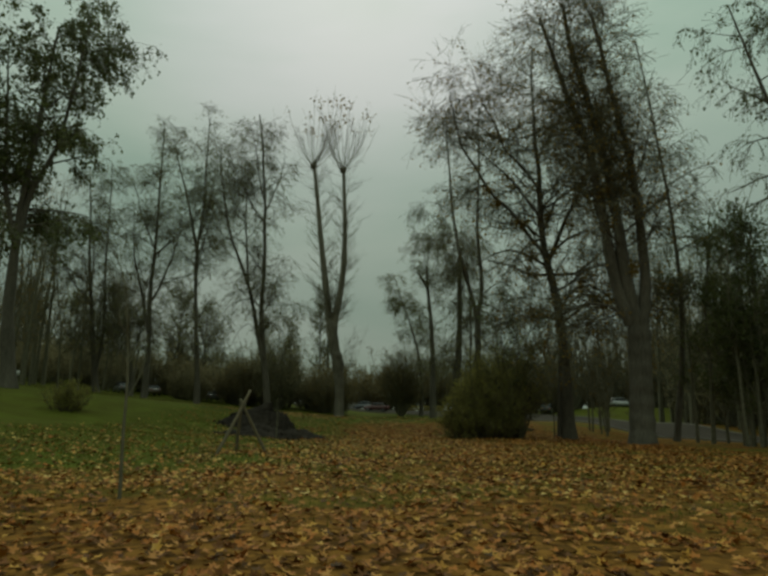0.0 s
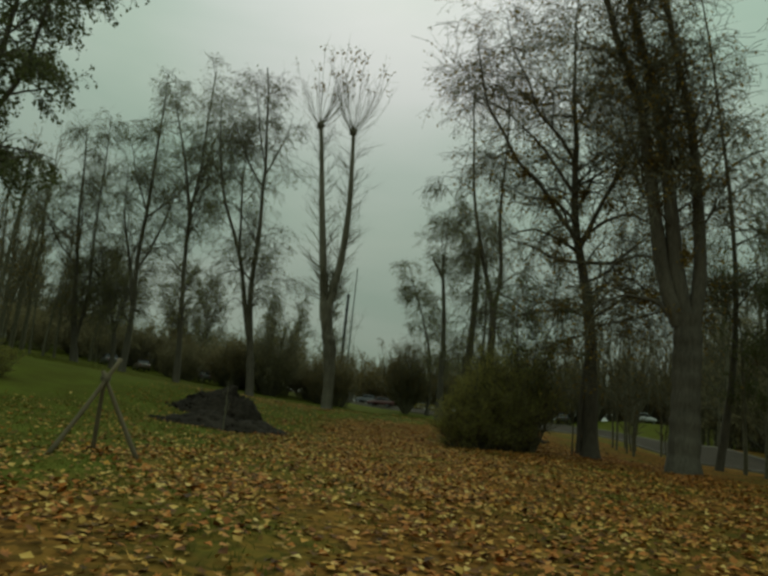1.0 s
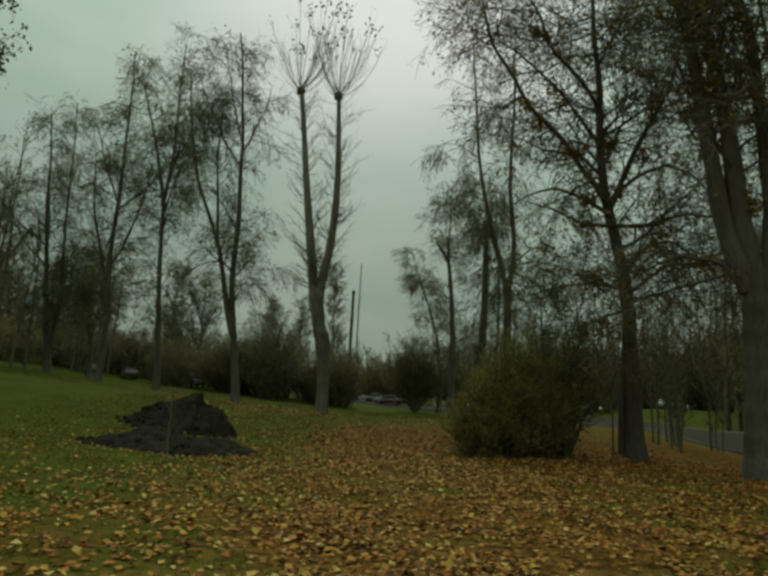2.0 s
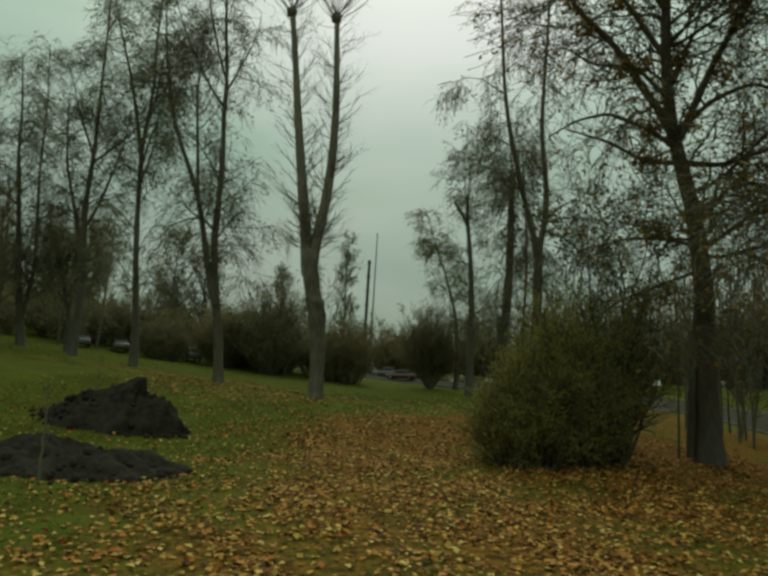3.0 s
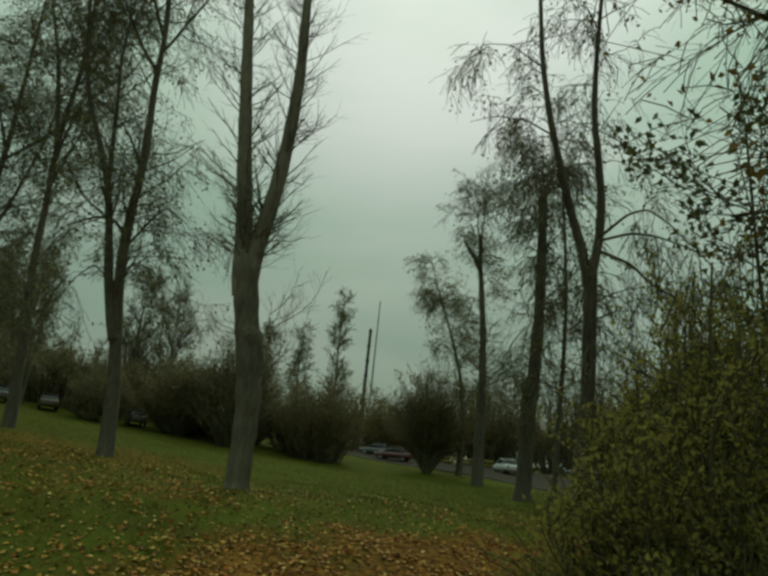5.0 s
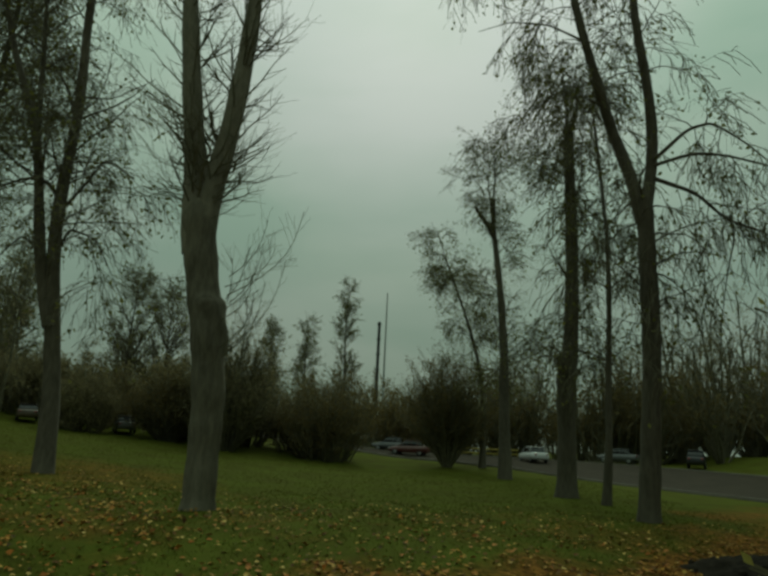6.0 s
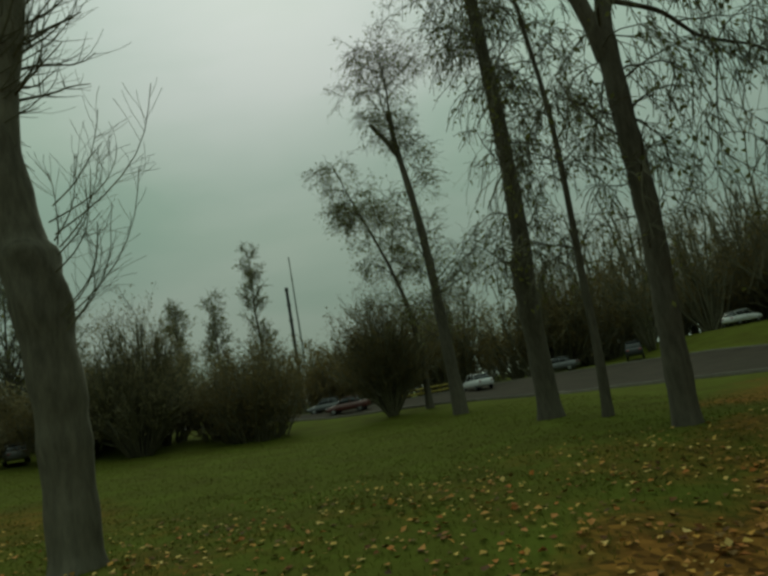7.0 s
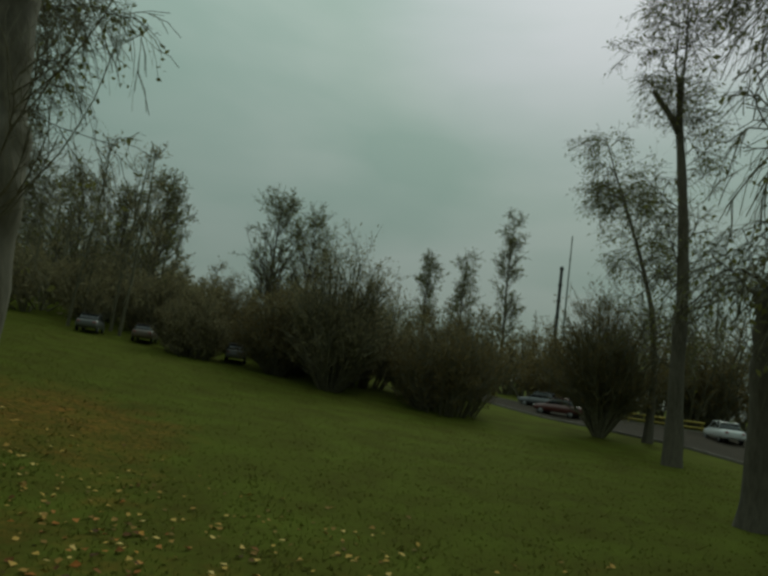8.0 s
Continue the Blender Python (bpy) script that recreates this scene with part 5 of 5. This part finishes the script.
def car(label, x, y, heading, paint, roof=None, estate=False, tall=1.0):
    top = new("car")
    top.matrix_basis = Matrix.Translation((x, y, ground_at(x, y) + 0.10)) @ Matrix.Rotation(heading, 4, "Z") @ Matrix.Diagonal((1, 1, tall, 1))
    tagged(top, label, "car", "parked cars")
    loft([(-2.12, ring(0.72, 0.42, 0.78)), (-2.05, ring(0.82, 0.30, 0.90)), (-1.3, ring(0.87, 0.26, 0.95)), (0.0, ring(0.88, 0.25, 0.93)), (1.0, ring(0.87, 0.26, 0.90)),
          (1.75, ring(0.83, 0.28, 0.78)), (2.08, ring(0.74, 0.34, 0.66)), (2.14, ring(0.66, 0.42, 0.58))], paint, "body", top)
    back = -1.95 if estate else -1.45
    loft([(back, ring(0.76, 0.88, 0.96)), (back + 0.35, ring(0.74, 0.88, 1.38, 0.84)), (-0.4, ring(0.76, 0.88, 1.46, 0.82)), (0.25, ring(0.76, 0.88, 1.42, 0.82)), (1.0, ring(0.78, 0.86, 0.93))],
         GLASS_DARK, "cabin_glass", top, "dark tinted windows")
    loft([(back + 0.30, ring(0.66, 1.36, 1.42)), (-0.4, ring(0.66, 1.42, 1.49)), (0.28, ring(0.65, 1.38, 1.45))], roof or paint, "roof", top)
    for px in (-0.42, 0.30, back + 0.4):
        for sy in (-1, 1):
            pole((px + (0.45 if px > 0 else 0.0) * 1.3, sy * 0.79, 0.90), (px, sy * 0.66, 1.42), 0.035, 0.03, "pillar", top, paint)
    for px in (-1.32, 1.32):
        for sy in (-1, 1):
            w = part("wheel", mesh_of("tyre", *tubes(np.array([[px, sy * (0.86 - d), 0.22] for d in (0.19, 0.17, 0.02, 0.0)])[None], np.array([[0.24, 0.31, 0.31, 0.24]]), 20), RUBBER), top)
            part("rim", mesh_of("rim", *tubes(np.array([[px, sy * d, 0.22] for d in (0.80, 0.850, 0.866, 0.867)])[None], np.array([[0.21, 0.21, 0.17, 0.02]]), 16), ALLOY), w)
    for sy in (-1, 1):
        for px, mat, nm in ((2.06, LAMP_CLEAR, "headlight"), (-2.08, LAMP_RED, "tail_light")):
            bm = bmesh.new()
            bmesh.ops.create_uvsphere(bm, u_segments=10, v_segments=6, radius=1)
            bmesh.ops.scale(bm, vec=(0.09, 0.16, 0.08), verts=bm.verts)
            part(nm, bm_mesh(nm, bm, mat), top, m=Matrix.Translation((px, sy * 0.58, 0.64 if px > 0 else 0.74)))
    return top


car("white saloon car parked on the asphalt road", 8.8, 105.2, radians(107), CAR_WHITE)
car("tall dark car parked on the wide asphalt road", 25.6, 109.0, radians(70), CAR_DARK, CAR_GREY, True, 1.2)
car("white estate car parked on grass by the road", 39.0, 112.3, radians(20), CAR_WHITE, estate=True)
car("low dark grey car parked beyond the road", 18.5, 112.0, radians(150), CAR_GREY)
car("dull red car parked at the road's edge", -3.8, 106.2, radians(168), CAR_RED)
car("dark grey car parked on the far side", -6.5, 112.5, radians(168), CAR_GREY)
car("dusty grey car half hidden behind the bushes", -28.6, 93.0, radians(125), CAR_SILVER)
car("silver-grey car parked on the bank under the trees", -39.8, 87.6, radians(128), CAR_SILVER)
car("dull beige car parked on the bank under the trees", -36.6, 90.6, radians(126), CAR_BEIGE)


def yellow_rail():
    top = new("barrier_rail")
    x, y = 3.6, 112.0
    top.location = (x, y, ground_at(x, y))
    tagged(top, "low faded yellow barrier rail beside the road", "barrier")
    for z in (0.42, 0.88):
        pole((-4.2, 0.6, z), (4.2, -0.8, z), 0.09, 0.09, "rail", top, YELLOW)
    for k in range(5):
        px = -4.0 + 2.0 * k
        pole((px, 0.6 - 0.165 * (px + 4.2), -0.5), (px, 0.6 - 0.165 * (px + 4.2), 0.98), 0.05, 0.05, "post", top, YELLOW)


yellow_rail()


def board_sign(x, y):
    top = new("board_sign")
    top.matrix_basis = Matrix.Translation((x, y, ground_at(x, y))) @ Matrix.Rotation(radians(32), 4, "Z")
    tagged(top, "small plain white board on two posts among the trees", "sign")
    for px in (-0.38, 0.38):
        pole((px, 0.05, -0.3), (px, 0.05, 1.40), 0.035, 0.03, "post", top)
    bm = bmesh.new()
    bmesh.ops.create_cube(bm, size=1)
    bmesh.ops.scale(bm, vec=(1.05, 0.03, 0.66), verts=bm.verts)
    bmesh.ops.bevel(bm, geom=bm.edges[:], offset=0.008, segments=2, affect="EDGES")
    part("board", bm_mesh("board", bm, BOARD_WHITE), top, "white painted board", Matrix.Translation((0, 0, 1.1)))


board_sign(-48.9, 77.6)


# ---- single leaves beside the way's start ----
def maple_leaf(seed):
    """A curled five-lobed leaf with a stalk, about 0.14 across."""
    rng = random.Random(seed)
    tips = [(-150, 0.045), (-118, 0.062), (-92, 0.040), (-55, 0.078), (-28, 0.042), (0, 0.092), (28, 0.042), (55, 0.078), (92, 0.040), (118, 0.062), (150, 0.045)]
    bm = bmesh.new()
    mid = bm.verts.new((0, 0, 0.004))
    curl = rng.uniform(0.15, 0.7)
    rim = []
    for a, r in tips:
        r *= rng.uniform(0.85, 1.12)
        a = radians(a + rng.uniform(-5, 5))
        rim.append(bm.verts.new((r * math.sin(a), r * math.cos(a), curl * r * r * 5 * (1 + rng.uniform(-0.5, 0.5)))))
    for p, q in zip(rim, rim[1:]):
        bm.faces.new((mid, q, p))
    st = [bm.verts.new(p) for p in ((-0.002, 0, 0.003), (0.002, 0, 0.003), (0.012, -0.075, 0.012), (0.009, -0.076, 0.012))]
    bm.faces.new(st)
    return bm_mesh("fallen_leaf", bm, FALLEN_ONE, True)


rl = random.Random(40)
LEAVES = [maple_leaf(k) for k in range(8)]
for k in range(300):
    x, y = rl.uniform(-0.8, 6.2), -2.4 + 10.5 * rl.random() ** 1.4
    s = rl.uniform(0.65, 1.1)
    part("fallen_leaf", LEAVES[k % 8], ground, m=Matrix.Translation((x, y, ground_at(x, y) + rl.uniform(0.02, 0.05)))
         @ Euler((rl.gauss(0, 0.28), rl.gauss(0, 0.28), rl.uniform(0, 6.28))).to_matrix().to_4x4() @ Matrix.Scale(s, 4))
